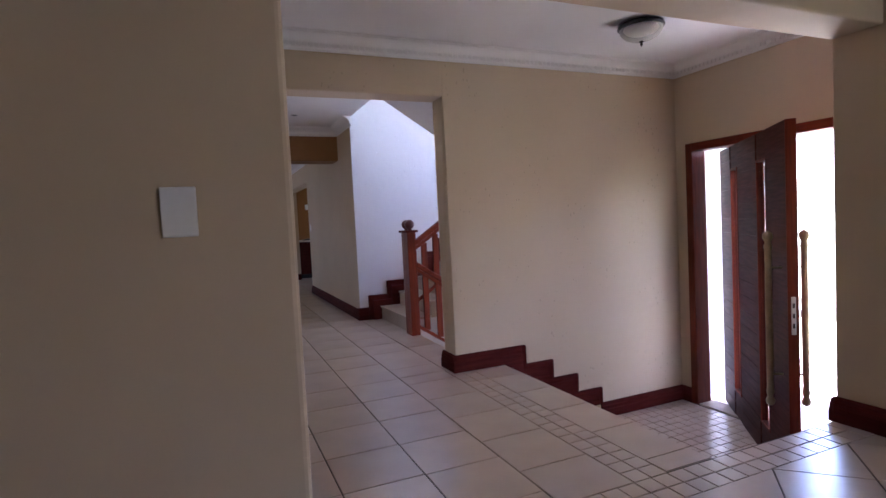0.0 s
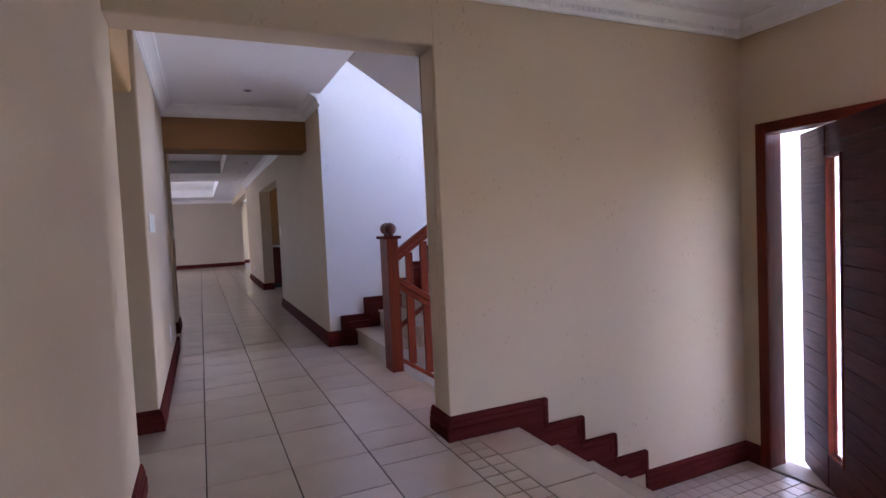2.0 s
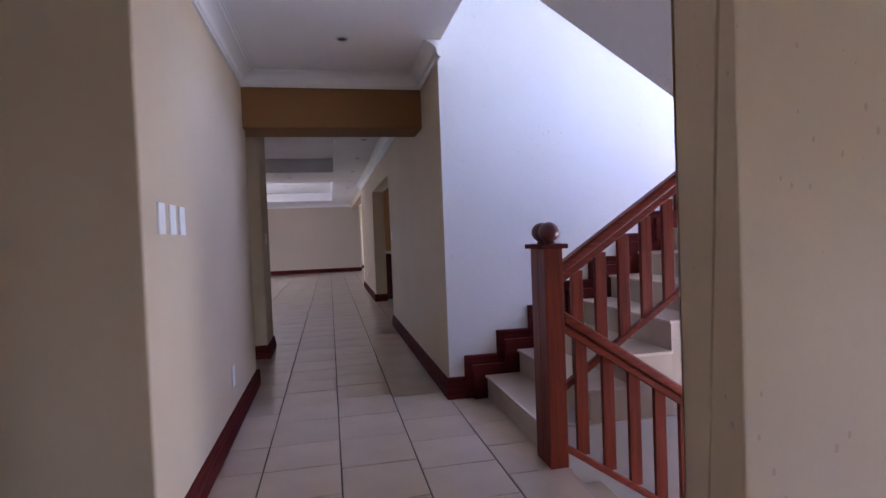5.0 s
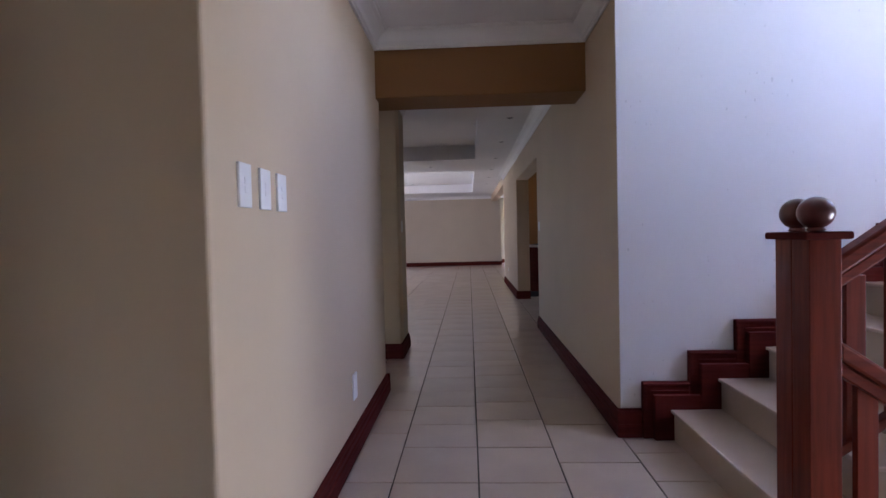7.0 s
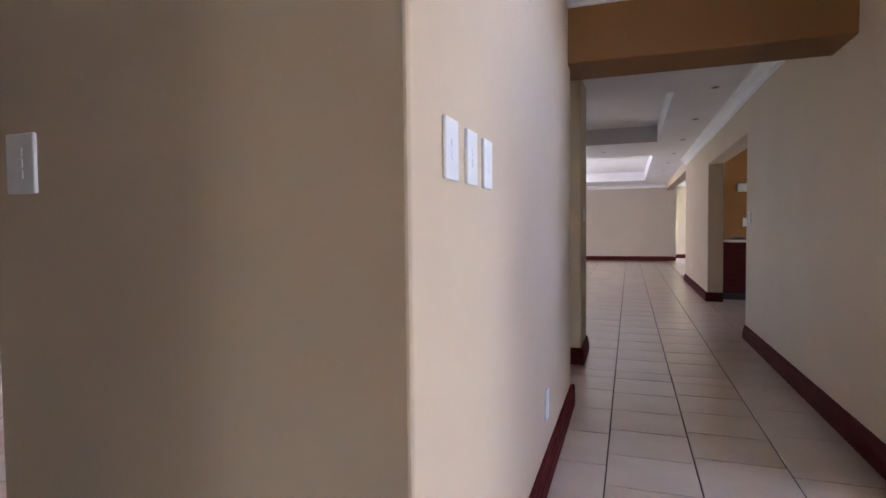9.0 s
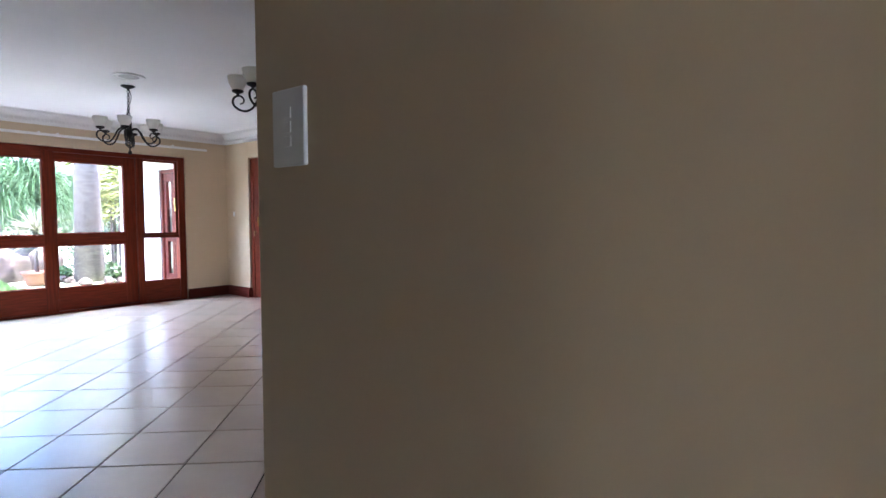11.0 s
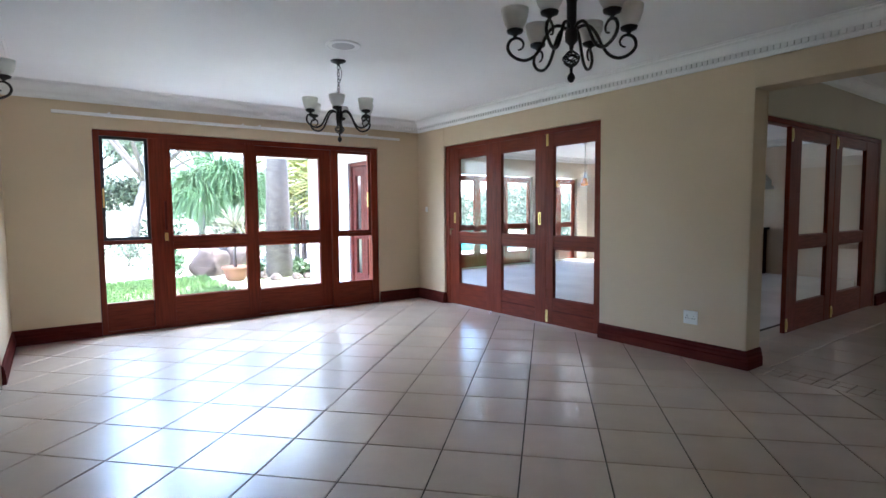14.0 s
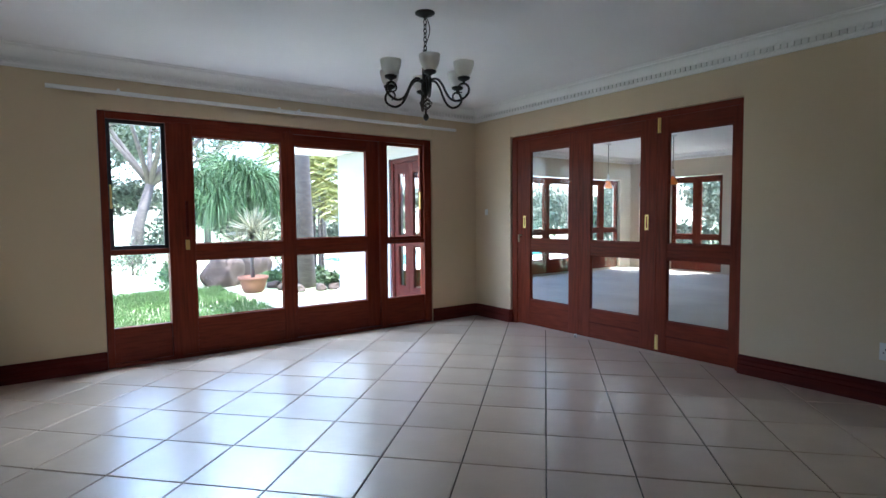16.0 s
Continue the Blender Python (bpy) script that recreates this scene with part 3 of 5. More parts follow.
solid("ledge", box((2.17, 5.77, -0.24), (2.352, 6.10, -0.001)), M_STEP, "tiled ledge under the newel posts", "trim", "structure")

newel = thing("newel_post", (2.275, 5.90, 0), "red-brown varnished double newel post with two wooden balls", "newel post")
for y in (5.80, 5.903):
    part("post", box((2.244, y, 0), (2.350, y + 0.10, 1.212), 0.0025), M_WOODV, newel)
part("cap", box((2.218, 5.775, 1.212), (2.376, 6.028, 1.238), 0.006), M_BASE, newel, "thin dark wooden cap plate")
for y in (5.85, 5.955):
    ball = lathe([(0.022, 0), (0.03, 0.006), (0.024, 0.014)] + [(0.058 * math.cos(a), 0.066 + 0.056 * math.sin(a)) for a in [radians(v) for v in range(-66, 90, 12)]] + [(0.004, 0.122)], (2.297, y, 1.238), 24)
    part("ball", ball, M_BALL, newel, "polished dark wooden ball")


def railing(x0, x1, y, top0, slope, drop, label, gap=0.152, first=0.14):
    rail = thing("stair_railing", (x0, y, top0 - drop), label, "railing")

    def bar(z0, high, half, bev=0.0):
        bm = bmesh.new()
        add_prism(bm, [(x0, z0), (x1, z0 + slope * (x1 - x0)), (x1, z0 - high + slope * (x1 - x0)), (x0, z0 - high)], "y", y - half, y + half)
        if bev:
            bmesh.ops.bevel(bm, geom=list(bm.edges), offset=bev, segments=2, affect="EDGES", profile=0.5)
        return bm
    part("handrail", bar(top0, 0.070, 0.038, 0.012), M_WOODH, rail)
    part("fillet", bar(top0 - 0.070, 0.050, 0.026, 0.006), M_WOODH, rail)
    part("bottom_rail", bar(top0 - drop, 0.045, 0.02, 0.004), M_WOODH, rail)
    n = int((x1 - x0 - first) / gap)
    for i in range(n):
        x = x0 + first + i * gap
        z = top0 + slope * (x - x0)
        part("baluster", box((x - 0.012, y - 0.014, z - drop - 0.02), (x + 0.060, y + 0.014, z - 0.10), 0.003), M_WOODV, rail)


railing(2.351, 4.3, 5.985, 1.08, 0.665, 0.71, "red-brown wooden stair railing with flat slats, going up")
railing(2.351, 3.95, 5.85, 0.868, -0.67, 0.75, "red-brown wooden stair railing with flat slats, going down", 0.162, 0.085)

# ---------------------------------------------------------------- front door
door = thing("front_door", (4.73, 3.6, -0.70), "tall dark wooden pivot door standing open with two narrow glass slits", "door")
frame_1 = thing("door_frame", (4.8, 3.2, -0.70), "red-brown wooden front door frame", "door frame", "", "structure")
part("jamb", box((4.66, 3.93, -0.70), (4.85, 4.01, 1.98), 0.006), M_WOODV, frame_1)
part("jamb", box((4.66, 1.985, -0.70), (4.85, 2.05, 1.98), 0.006), M_WOODV, frame_1)
part("head", box((4.66, 2.05, 1.90), (4.85, 3.93, 1.98), 0.006), M_WOODH, frame_1)
part("sill", box((4.68, 2.05, -0.702), (4.9, 3.93, -0.69), 0.002), M_STEP, frame_1)
P0, PD = Vector((5.0, 3.86, 0)), Vector((-0.627, -0.779, 0)).normalized()
PN = Vector((-PD.y, PD.x, 0))
if PN.x > 0:
    PN = -PN


def on_leaf(bm):
    """From leaf metres (along, across, up) to the world."""
    for v in bm.verts:
        c = v.co.copy()
        v.co = P0 + PD * c.x + PN * c.y + Vector((0, 0, c.z))
    bmesh.ops.recalc_face_normals(bm, faces=bm.faces)
    return bm


LW = 1.965
slits = ((0.47, 0.67), (1.29, 1.50))
z0, z1, s0, s1 = -0.685, 1.89, -0.42, 1.66
xs = [0.0, slits[0][0], slits[0][1], slits[1][0], slits[1][1], LW]
body = bmesh.new()
for p, q in zip(xs, xs[1:]):
    if (p, q) in slits:
        add_box(body, (p, -0.018, z0), (q, 0.018, s0))
        add_box(body, (p, -0.018, s1), (q, 0.018, z1))
    else:
        add_box(body, (p, -0.018, z0), (q, 0.018, z1))
part("core", on_leaf(body), M_DARKWOOD, door)
planks = int((z1 - z0) / 0.129)
for i in range(planks):
    a, b = z0 + i * (z1 - z0) / planks + 0.003, z0 + (i + 1) * (z1 - z0) / planks - 0.003
    for p, q in ((0.06, slits[0][0] - 0.03), (slits[0][1] + 0.03, slits[1][0] - 0.03)):
        part("plank", on_leaf(boxes(((p, 0.018, a), (q, 0.027, b)), ((p, -0.027, a), (q, -0.018, b)), bevel=0.002)), M_DARKWOOD, door)
part("lock_stile", on_leaf(box((slits[1][1] + 0.02, -0.029, z0), (LW - 0.006, 0.029, z1), 0.004)), M_DARKWOOD, door)
part("edge_strip", on_leaf(box((LW - 0.005, -0.034, z0), (LW + 0.008, 0.034, z1), 0.002)), M_WOODV, door, "lighter red wooden door edge")
for p, q in slits:
    part("slit_frame", on_leaf(boxes(((p - 0.018, -0.031, s0 - 0.018), (p, 0.031, s1 + 0.018)), ((q, -0.031, s0 - 0.018), (q + 0.018, 0.031, s1 + 0.018)), ((p, -0.031, s0 - 0.018), (q, 0.031, s0)), ((p, -0.031, s1), (q, 0.031, s1 + 0.018)), bevel=0.003)), M_WOODV, door)
    pane = part("pane", on_leaf(box((p, -0.003, s0), (q, 0.003, s1))), M_GLASS, door)
    pane.visible_shadow = False
for side in (1, -1):
    y = 0.112 * side
    bm = bmesh.new()
    add_lathe(bm, [(0.005, -0.37), (0.026, -0.355), (0.031, -0.33), (0.018, -0.30), (0.026, -0.27), (0.021, -0.235), (0.023, 0.25), (0.021, 0.735), (0.027, 0.77), (0.018, 0.80), (0.033, 0.83), (0.031, 0.86), (0.005, 0.88)], (1.84, y, 0.26), 14)
    handle = part("pull_handle", on_leaf(bm), M_OLDBRASS, door, "long aged brass pull handle")
    for z in (0.12, 0.88):
        part("bracket", on_leaf(box((1.832, min(0.028 * side, y), z - 0.006), (1.848, max(0.028 * side, y), z + 0.006))), M_OLDBRASS, handle)
lock = part("lock_plate", on_leaf(box((LW + 0.007, -0.014, 0.43), (LW + 0.011, 0.014, 0.69), 0.001)), M_STEEL, door, "steel lock plate with latch holes")
for z in (0.49, 0.56, 0.63):
    part("latch_hole", on_leaf(box((LW + 0.0105, -0.007, z - 0.016), (LW + 0.0122, 0.007, z + 0.016))), M_SLOT, lock)

# ---------------------------------------------------------------- glazed doors


def leaf(root, along, a, b, plane, depth, z0, z1, panes, mats=(M_WOODV, M_WOODH)):
    """A glazed leaf in the plane of a wall; along: 'x' or 'y'; panes: (from, to, bottom, top)."""
    def bx(p, q, s, e, near=plane, far=plane + depth, bev=0.004):
        return box((p, near, s), (q, far, e), bev) if along == "x" else box((near, p, s), (far, q, e), bev)
    p0, p1 = min(p[0] for p in panes), max(p[1] for p in panes)
    part("stile", bx(a, p0, z0, z1), mats[0], root)
    part("stile", bx(p1, b, z0, z1), mats[0], root)
    zs = [z0] + [v for p in sorted(panes, key=lambda p: p[2]) for v in p[2:4]] + [z1]
    for s, e in zip(zs[::2], zs[1::2]):
        part("rail", bx(p0 - 0.003, p1 + 0.003, s, e, plane + 0.003, plane + depth - 0.003), mats[1], root)
    for p in panes:
        g = part("pane", bx(p[0] - 0.003, p[1] + 0.003, p[2] - 0.003, p[3] + 0.003, plane + depth * 0.45, plane + depth * 0.45 + 0.005, 0), M_GLASS, root)
        g.visible_shadow = False
        e = 0.010
        bm = bmesh.new()
        for q in ((p[0], p[0] + e, p[2], p[3]), (p[1] - e, p[1], p[2], p[3]), (p[0] + e, p[1] - e, p[2], p[2] + e), (p[0] + e, p[1] - e, p[3] - e, p[3])):
            m = bx(*q, plane + 0.012, plane + depth * 0.44, 0.0)
            tmp = bpy.data.meshes.new("tmp")
            m.to_mesh(tmp)
            m.free()
            bm.from_mesh(tmp)
            bpy.data.meshes.remove(tmp)
        part("bead", bm, mats[0], root)


# window wall of the lounge
win = thing("window_1", (-8.03, 7.0, 0), "red-brown wooden sliding doors between two side windows", "window", "", "structure")
WX = -8.00
for a, b in ((5.345, 5.40), (8.585, 8.685)):
    part("jamb", box((WX - 0.09, a, 0), (WX + 0.015, b, 2.16), 0.005), M_WOODV, win)
for a, b in ((5.845, 5.93), (7.99, 8.075)):
    part("post", box((WX - 0.09, a, 0), (WX + 0.020, b, 2.10), 0.005), M_WOODV, win)
part("head", box((WX - 0.09, 5.40, 2.10), (WX + 0.015, 8.585, 2.16), 0.005), M_WOODH, win)
part("sill", box((WX - 0.12, 5.40, -0.004), (WX + 0.02, 8.585, 0.03), 0.004), M_WOODH, win)
for a, b, pa, pb in ((5.40, 5.845, 5.41, 5.84), (8.075, 8.585, 8.085, 8.575)):
    part("panel", box((WX - 0.06, a, 0.03), (WX + 0.0, b, 0.33), 0.004), M_WOODH, win)
    part("transom", box((WX - 0.07, a, 0.955), (WX + 0.008, b, 1.0), 0.004), M_WOODH, win)
    low = part("pane", box((WX - 0.04, a, 0.33), (WX - 0.035, b, 0.955)), M_GLASS, win)
    low.visible_shadow = False
    up = part("pane", box((WX - 0.045, a + 0.03, 1.03), (WX - 0.04, b - 0.03, 2.07)), M_GLASS, win)
    up.visible_shadow = False
    metal = M_ALU if a < 6 else M_WOODV
    part("sash", boxes(((WX - 0.06, a, 1.0), (WX - 0.02, a + 0.032, 2.10)), ((WX - 0.06, b - 0.032, 1.0), (WX - 0.02, b, 2.10)), ((WX - 0.06, a + 0.032, 1.0), (WX - 0.02, b - 0.032, 1.032)), ((WX - 0.06, a + 0.032, 2.068), (WX - 0.02, b - 0.032, 2.10)), bevel=0.003), metal, win, "narrow opening sash")
    part("stay", box((WX - 0.02, (b - 0.05 if a > 6 else a + 0.01), 1.35), (WX - 0.004, (b - 0.035 if a > 6 else a + 0.025), 1.55), 0.002), M_BRASS, win)
slide = thing("sliding_door", (-8.0, 6.5, 0.03), "red-brown wooden sliding door with two panes", "door", "sliding doors")
leaf(slide, "y", 5.922, 7.0, WX - 0.025, 0.045, 0.03, 2.112, ((6.06, 6.87, 0.35, 0.885), (6.06, 6.87, 1.03, 2.0)))
part("pull", box((WX + 0.02, 5.985, 1.10), (WX + 0.045, 6.005, 1.42), 0.004), M_BASE, slide, "dark upright pull handle")
part("lock", box((WX + 0.02, 5.975, 0.98), (WX + 0.035, 6.01, 1.07), 0.003), M_BRASS, slide, "small brass lock")
slide_2 = thing("sliding_door", (-8.06, 7.5, 0.03), "red-brown wooden sliding door with two panes", "door", "sliding doors")
leaf(slide_2, "y", 6.9, 7.998, WX - 0.075, 0.045, 0.03, 2.112, ((7.03, 7.84, 0.33, 0.885), (7.03, 7.84, 1.045, 1.985)))

# folding doors of the lounge
fold = thing("door_2", (-6.0, 9.44, 0), "red-brown wooden frame of the folding doors", "door frame", "", "structure")
FY = 9.402
part("jamb", box((-7.338, FY - 0.01, 0), (-7.255, FY + 0.09, 2.168), 0.005), M_WOODV, fold)
part("jamb", box((-4.765, FY - 0.01, 0), (-4.722, FY + 0.09, 2.168), 0.005), M_WOODV, fold)
part("head", box((-7.255, FY - 0.01, 2.115), (-4.765, FY + 0.09, 2.168), 0.005), M_WOODH, fold)
for a, b, pa, pb in ((-7.257, -6.3505, -7.05, -6.49), (-6.3495, -5.4805, -6.21, -5.645), (-5.4795, -4.763, -5.37, -4.82)):
    lf = thing("folding_door", ((a + b) / 2, FY + 0.02, 0.012), "red-brown wooden folding door leaf with two panes", "door", "folding door leaves")
    leaf(lf, "x", a, b, FY, 0.045, 0.012, 2.118, ((pa, pb, 0.305, 0.858), (pa, pb, 1.0, 1.98)))
    if b > -6:
        part("groove", box((pa, FY - 0.004, 0.165), (pb, FY + 0.004, 0.175)), M_BASE, lf, "thin groove across the bottom rail")
    if a < -7 or b < -5 < b + 0.6:
        x = -7.14 if a < -7 else -5.575
        pull = part("flush_pull", boxes(((x - 0.017, FY - 0.005, 1.12), (x + 0.017, FY + 0.001, 1.137)), ((x - 0.017, FY - 0.005, 1.243), (x + 0.017, FY + 0.001, 1.26)), ((x - 0.017, FY - 0.005, 1.137), (x - 0.008, FY + 0.001, 1.243)), ((x + 0.008, FY - 0.005, 1.137), (x + 0.017, FY + 0.001, 1.243)), bevel=0.001), M_BRASS, lf, "brass flush pull")
    if a > -5.6:
        for z in (0.035, 1.985):
            part("bolt", boxes(((a + 0.005, FY - 0.008, z), (a + 0.035, FY + 0.001, z + 0.135)), ((a + 0.014, FY - 0.016, z + 0.03), (a + 0.026, FY - 0.006, z + 0.105)), bevel=0.002), M_BRASS, lf, "brass surface bolt")
    if a < -7:
        part("handle", boxes(((-7.20, FY - 0.045, 1.03), (-7.185, FY + 0.001, 1.045)), ((-7.20, FY - 0.045, 0.96), (-7.185, FY - 0.03, 1.045)), bevel=0.002), M_OLDBRASS, lf, "small aged brass handle")
stop = solid("door_stop", lathe([(0.016, 0), (0.018, 0.004), (0.018, 0.02), (0.012, 0.032)], (-6.34, 9.34, 0.0), 12), M_PLASTIC, "small white door stop on the tiles", "door stop")

# folding doors of the dining room
dfold = thing("door_3", (-3.7, 11.7, 0), "dark red wooden frame of the dining folding doors", "door frame", "", "structure")
part("jamb", box((-3.72, 10.202, 0), (-3.625, 10.25, 2.145), 0.004), M_WOODV, dfold)
part("jamb", box((-3.72, 13.52, 0), (-3.625, 13.598, 2.145), 0.004), M_WOODV, dfold)
part("head", box((-3.72, 10.25, 2.095), (-3.625, 13.52, 2.145), 0.004), M_WOODH, dfold)
for a, b, pa, pb in ((10.90, 12.085, 11.16, 11.92), (12.095, 13.515, 12.28, 13.08)):
    lf = thing("folding_door", (-3.65, (a + b) / 2, 0.012), "dark red wooden folding door leaf with two panes", "door", "dining door leaves")
    leaf(lf, "y", a, b, -3.67, 0.045, 0.012, 2.09, ((pa, pb, 0.30, 0.86), (pa, pb, 1.0, 1.98)))
    for z in (0.03, 1.94):
        part("bolt", boxes(((-3.627, a + 0.01, z), (-3.616, a + 0.04, z + 0.13)), ((-3.62, a + 0.02, z + 0.03), (-3.608, a + 0.03, z + 0.1)), bevel=0.002), M_BRASS, lf, "brass surface bolt")

# ---------------------------------------------------------------- lights


def smooth_line(pts, steps):
    """Points of a smooth curve through pts."""
    p = [Vector(q) for q in pts]
    out = []
    for i in range(len(p) - 1):
        a, b, c, d = p[max(i - 1, 0)], p[i], p[i + 1], p[min(i + 2, len(p) - 1)]
        for k in range(steps):
            t = k / steps
            out.append(0.5 * (2 * b + (c - a) * t + (2 * a - 5 * b + 4 * c - d) * t * t + (3 * b - a - 3 * c + d) * t ** 3))
    return out + [p[-1]]


def chandelier(x, y, turn, top=LCEIL, label=""):
    ch = thing("chandelier", (x, y, top), label or "black wrought-iron chandelier with six frosted glass cups", "chandelier", "chandeliers")
    part("canopy", lathe([(0.065, 0), (0.065, -0.006), (0.05, -0.016), (0.012, -0.03), (0.006, -0.045)], (x, y, top), 20), M_IRON, ch)
    chain = bmesh.new()
    zc, k = top - 0.045, 0
    while zc > top - 0.285:
        pts = []
        for i in range(13):
            a = 2 * math.pi * i / 12
            u, w = 0.011 * math.cos(a), 0.018 * math.sin(a)
            pts.append((x + (u if k % 2 else 0), y + (0 if k % 2 else u), zc - 0.016 + w))
        add_tube(chain, pts, 0.0032, 5)
        zc -= 0.027
        k += 1
    part("chain", chain, M_IRON, ch)
    part("flex", tube([(x + 0.012 + 0.02 * math.sin(i * 0.5), y + 0.015 * math.sin(i * 0.5), top - 0.03 - i * 0.026) for i in range(11)], 0.003, 5), M_IRON, ch)
    b = top - 0.29
    part("stem", lathe([(0.008, 0), (0.024, -0.004), (0.026, -0.02), (0.023, -0.03), (0.023, -0.15), (0.03, -0.165), (0.03, -0.205), (0.012, -0.225), (0.008, -0.25)], (x, y, b), 14), M_IRON, ch)
    cage = bmesh.new()
    for s in range(4):
        add_tube(cage, [(x + 0.040 * math.sin(math.pi * i / 12) * math.cos(math.pi * i / 7 + s * math.pi / 2), y + 0.040 * math.sin(math.pi * i / 12) * math.sin(math.pi * i / 7 + s * math.pi / 2), b - 0.245 - 0.085 * i / 12) for i in range(13)], 0.0035, 5)
        add_tube(cage, [(x + 0.040 * math.sin(math.pi * i / 12) * math.cos(-math.pi * i / 7 + s * math.pi / 2), y + 0.040 * math.sin(math.pi * i / 12) * math.sin(-math.pi * i / 7 + s * math.pi / 2), b - 0.245 - 0.085 * i / 12) for i in range(13)], 0.0035, 5)
    part("basket", cage, M_IRON, ch)
    part("finial", lathe([(0.006, 0.01), (0.008, -0.01), (0.006, -0.025), (0.016, -0.038), (0.019, -0.052), (0.012, -0.066), (0.003, -0.072)], (x, y, b - 0.325), 12), M_IRON, ch)
    for i in range(6):
        a = radians(turn + 60 * i)
        c, s = math.cos(a), math.sin(a)

        def at(r, z):
            return (x + c * r, y + s * r, b + z)
        pts = [at(0.025, -0.15), at(0.05, -0.135), at(0.085, -0.14), at(0.115, -0.175), at(0.14, -0.225), at(0.17, -0.268), at(0.21, -0.288), at(0.25, -0.282), at(0.285, -0.258), at(0.298, -0.228), at(0.288, -0.198),
               at(0.262, -0.184), at(0.238, -0.190), at(0.224, -0.210), at(0.230, -0.232), at(0.250, -0.240)]
        pts = smooth_line(pts, 4)
        arm = part("arm", tube(pts, [0.0078 - 0.0038 * max(0, i - 40) / (len(pts) - 41) for i in range(len(pts))], 7), M_IRON, ch)
        cx, cy, cz = at(0.264, -0.190)
        part("cup", lathe([(0.007, 0), (0.008, 0.014), (0.014, 0.020), (0.036, 0.030), (0.040, 0.042), (0.022, 0.050)], (cx, cy, cz), 14), M_IRON, arm)
        bowl = bmesh.new()
        add_lathe(bowl, [(0.024, 0.045), (0.038, 0.052), (0.052, 0.075), (0.061, 0.105), (0.065, 0.138), (0.0625, 0.138), (0.0585, 0.105), (0.0495, 0.077), (0.036, 0.056), (0.020, 0.050)], (cx, cy, cz), 22)
        part("shade", bowl, M_SHADE, arm, "frosted white glass cup shade")
    return ch


chandelier(-3.06, 6.97, 50.0, label="black wrought-iron chandelier with six frosted glass cups")
chandelier(-5.63, 7.0, 31)
chandelier(-5.62, 4.50, 30)
for x, y in ((-5.22, 6.85),):
    sp = thing("ceiling_speaker", (x, y, LCEIL), "round white ceiling loudspeaker grille", "loudspeaker")
    part("rim", lathe([(0.138, 0), (0.138, -0.006), (0.132, -0.012), (0.120, -0.012), (0.114, -0.007)], (x, y, LCEIL), 32), M_PLASTIC, sp)
    part("grille", lathe([(0.116, -0.004), (0.116, -0.006), (0.06, -0.008), (0.005, -0.009)], (x, y, LCEIL), 32), M_GRILLE, sp)
lamp = thing("ceiling_lamp", (3.36, 3.22, CEIL), "frosted glass ceiling bowl lamp with dark rim and finial", "ceiling lamp")
part("rim", lathe([(0.06, 0), (0.13, -0.006), (0.17, -0.022), (0.178, -0.045), (0.165, -0.055)], (3.36, 3.22, CEIL), 28), M_IRON, lamp, "dark bronze rim")
part("bowl", lathe([(0.165, -0.05), (0.155, -0.085), (0.12, -0.12), (0.07, -0.142), (0.01, -0.15)], (3.36, 3.22, CEIL), 28), M_SHADE, lamp)
part("finial", lathe([(0.016, -0.148), (0.018, -0.156), (0.008, -0.164), (0.011, -0.176), (0.002, -0.19)], (3.36, 3.22, CEIL), 12), M_IRON, lamp)


def downlight(x, y, z):
    d = thing("downlight", (x, y, z), "small round recessed downlight, switched off", "downlight", "downlights")
    part("rim", lathe([(0.030, 0.0), (0.045, 0.0), (0.047, -0.004), (0.040, -0.008), (0.032, -0.006)], (x, y, z), 18, False), M_STEEL, d)
    part("lens", lathe([(0.034, -0.001), (0.033, -0.003), (0.005, -0.003)], (x, y, z), 18), M_SLOT, d, "dark unlit lens")


downlight(1.264, 7.16, CEIL)
for y in (10.84, 12.64, 14.51, 16.36, 18.11, 19.99):
    downlight(1.65, y, DCEIL)
for x, y in ((-0.5, 19.5), (-0.9, 15.6), (-2.9, 12.2), (-2.9, 14.0), (0.3, 15.6)):
    downlight(x, y, DCEIL)

# ---------------------------------------------------------------- switches and sockets


def plate(name, label, place, normal, wide, high, rockers=1, socket=False, category="light switch", group=""):
    """A wall plate; place is its middle on the wall, normal one of (1,0) (-1,0) (0,1) (0,-1)."""
    x, y, z = place
    nx, ny = normal
    tx, ty = -ny, nx
    p = thing(name, place, label, category, group)

    def pb(u0, u1, z0, z1, d0, d1, bev=0.0):
        a = (x + tx * u0 + nx * d0, y + ty * u0 + ny * d0, z + z0)
        b = (x + tx * u1 + nx * d1, y + ty * u1 + ny * d1, z + z1)
        return box(a, b, bev)
    part("cover", pb(-wide / 2, wide / 2, -high / 2, high / 2, 0, 0.010, 0.003), M_PLASTIC, p)
    if socket:
        for u in (-wide * 0.23, wide * 0.23):
            for du, dz in ((0, 0.014), (-0.011, -0.008), (0.011, -0.008)):
                part("hole", pb(u + du - 0.0035, u + du + 0.0035, dz - 0.0045, dz + 0.0045, 0.0098, 0.0108), M_SLOT, p)
        part("rocker", pb(-0.008, 0.008, high * 0.22, high * 0.36, 0.010, 0.013, 0.001), M_PLASTIC, p)
    else:
        h = 0.020
        for i in range(rockers):
            c = (i - (rockers - 1) / 2) * 0.027
            part("rocker", pb(-0.011, 0.011, c - h / 2, c + h / 2, 0.010, 0.0118, 0.0008), M_PLASTIC, p)
    return p


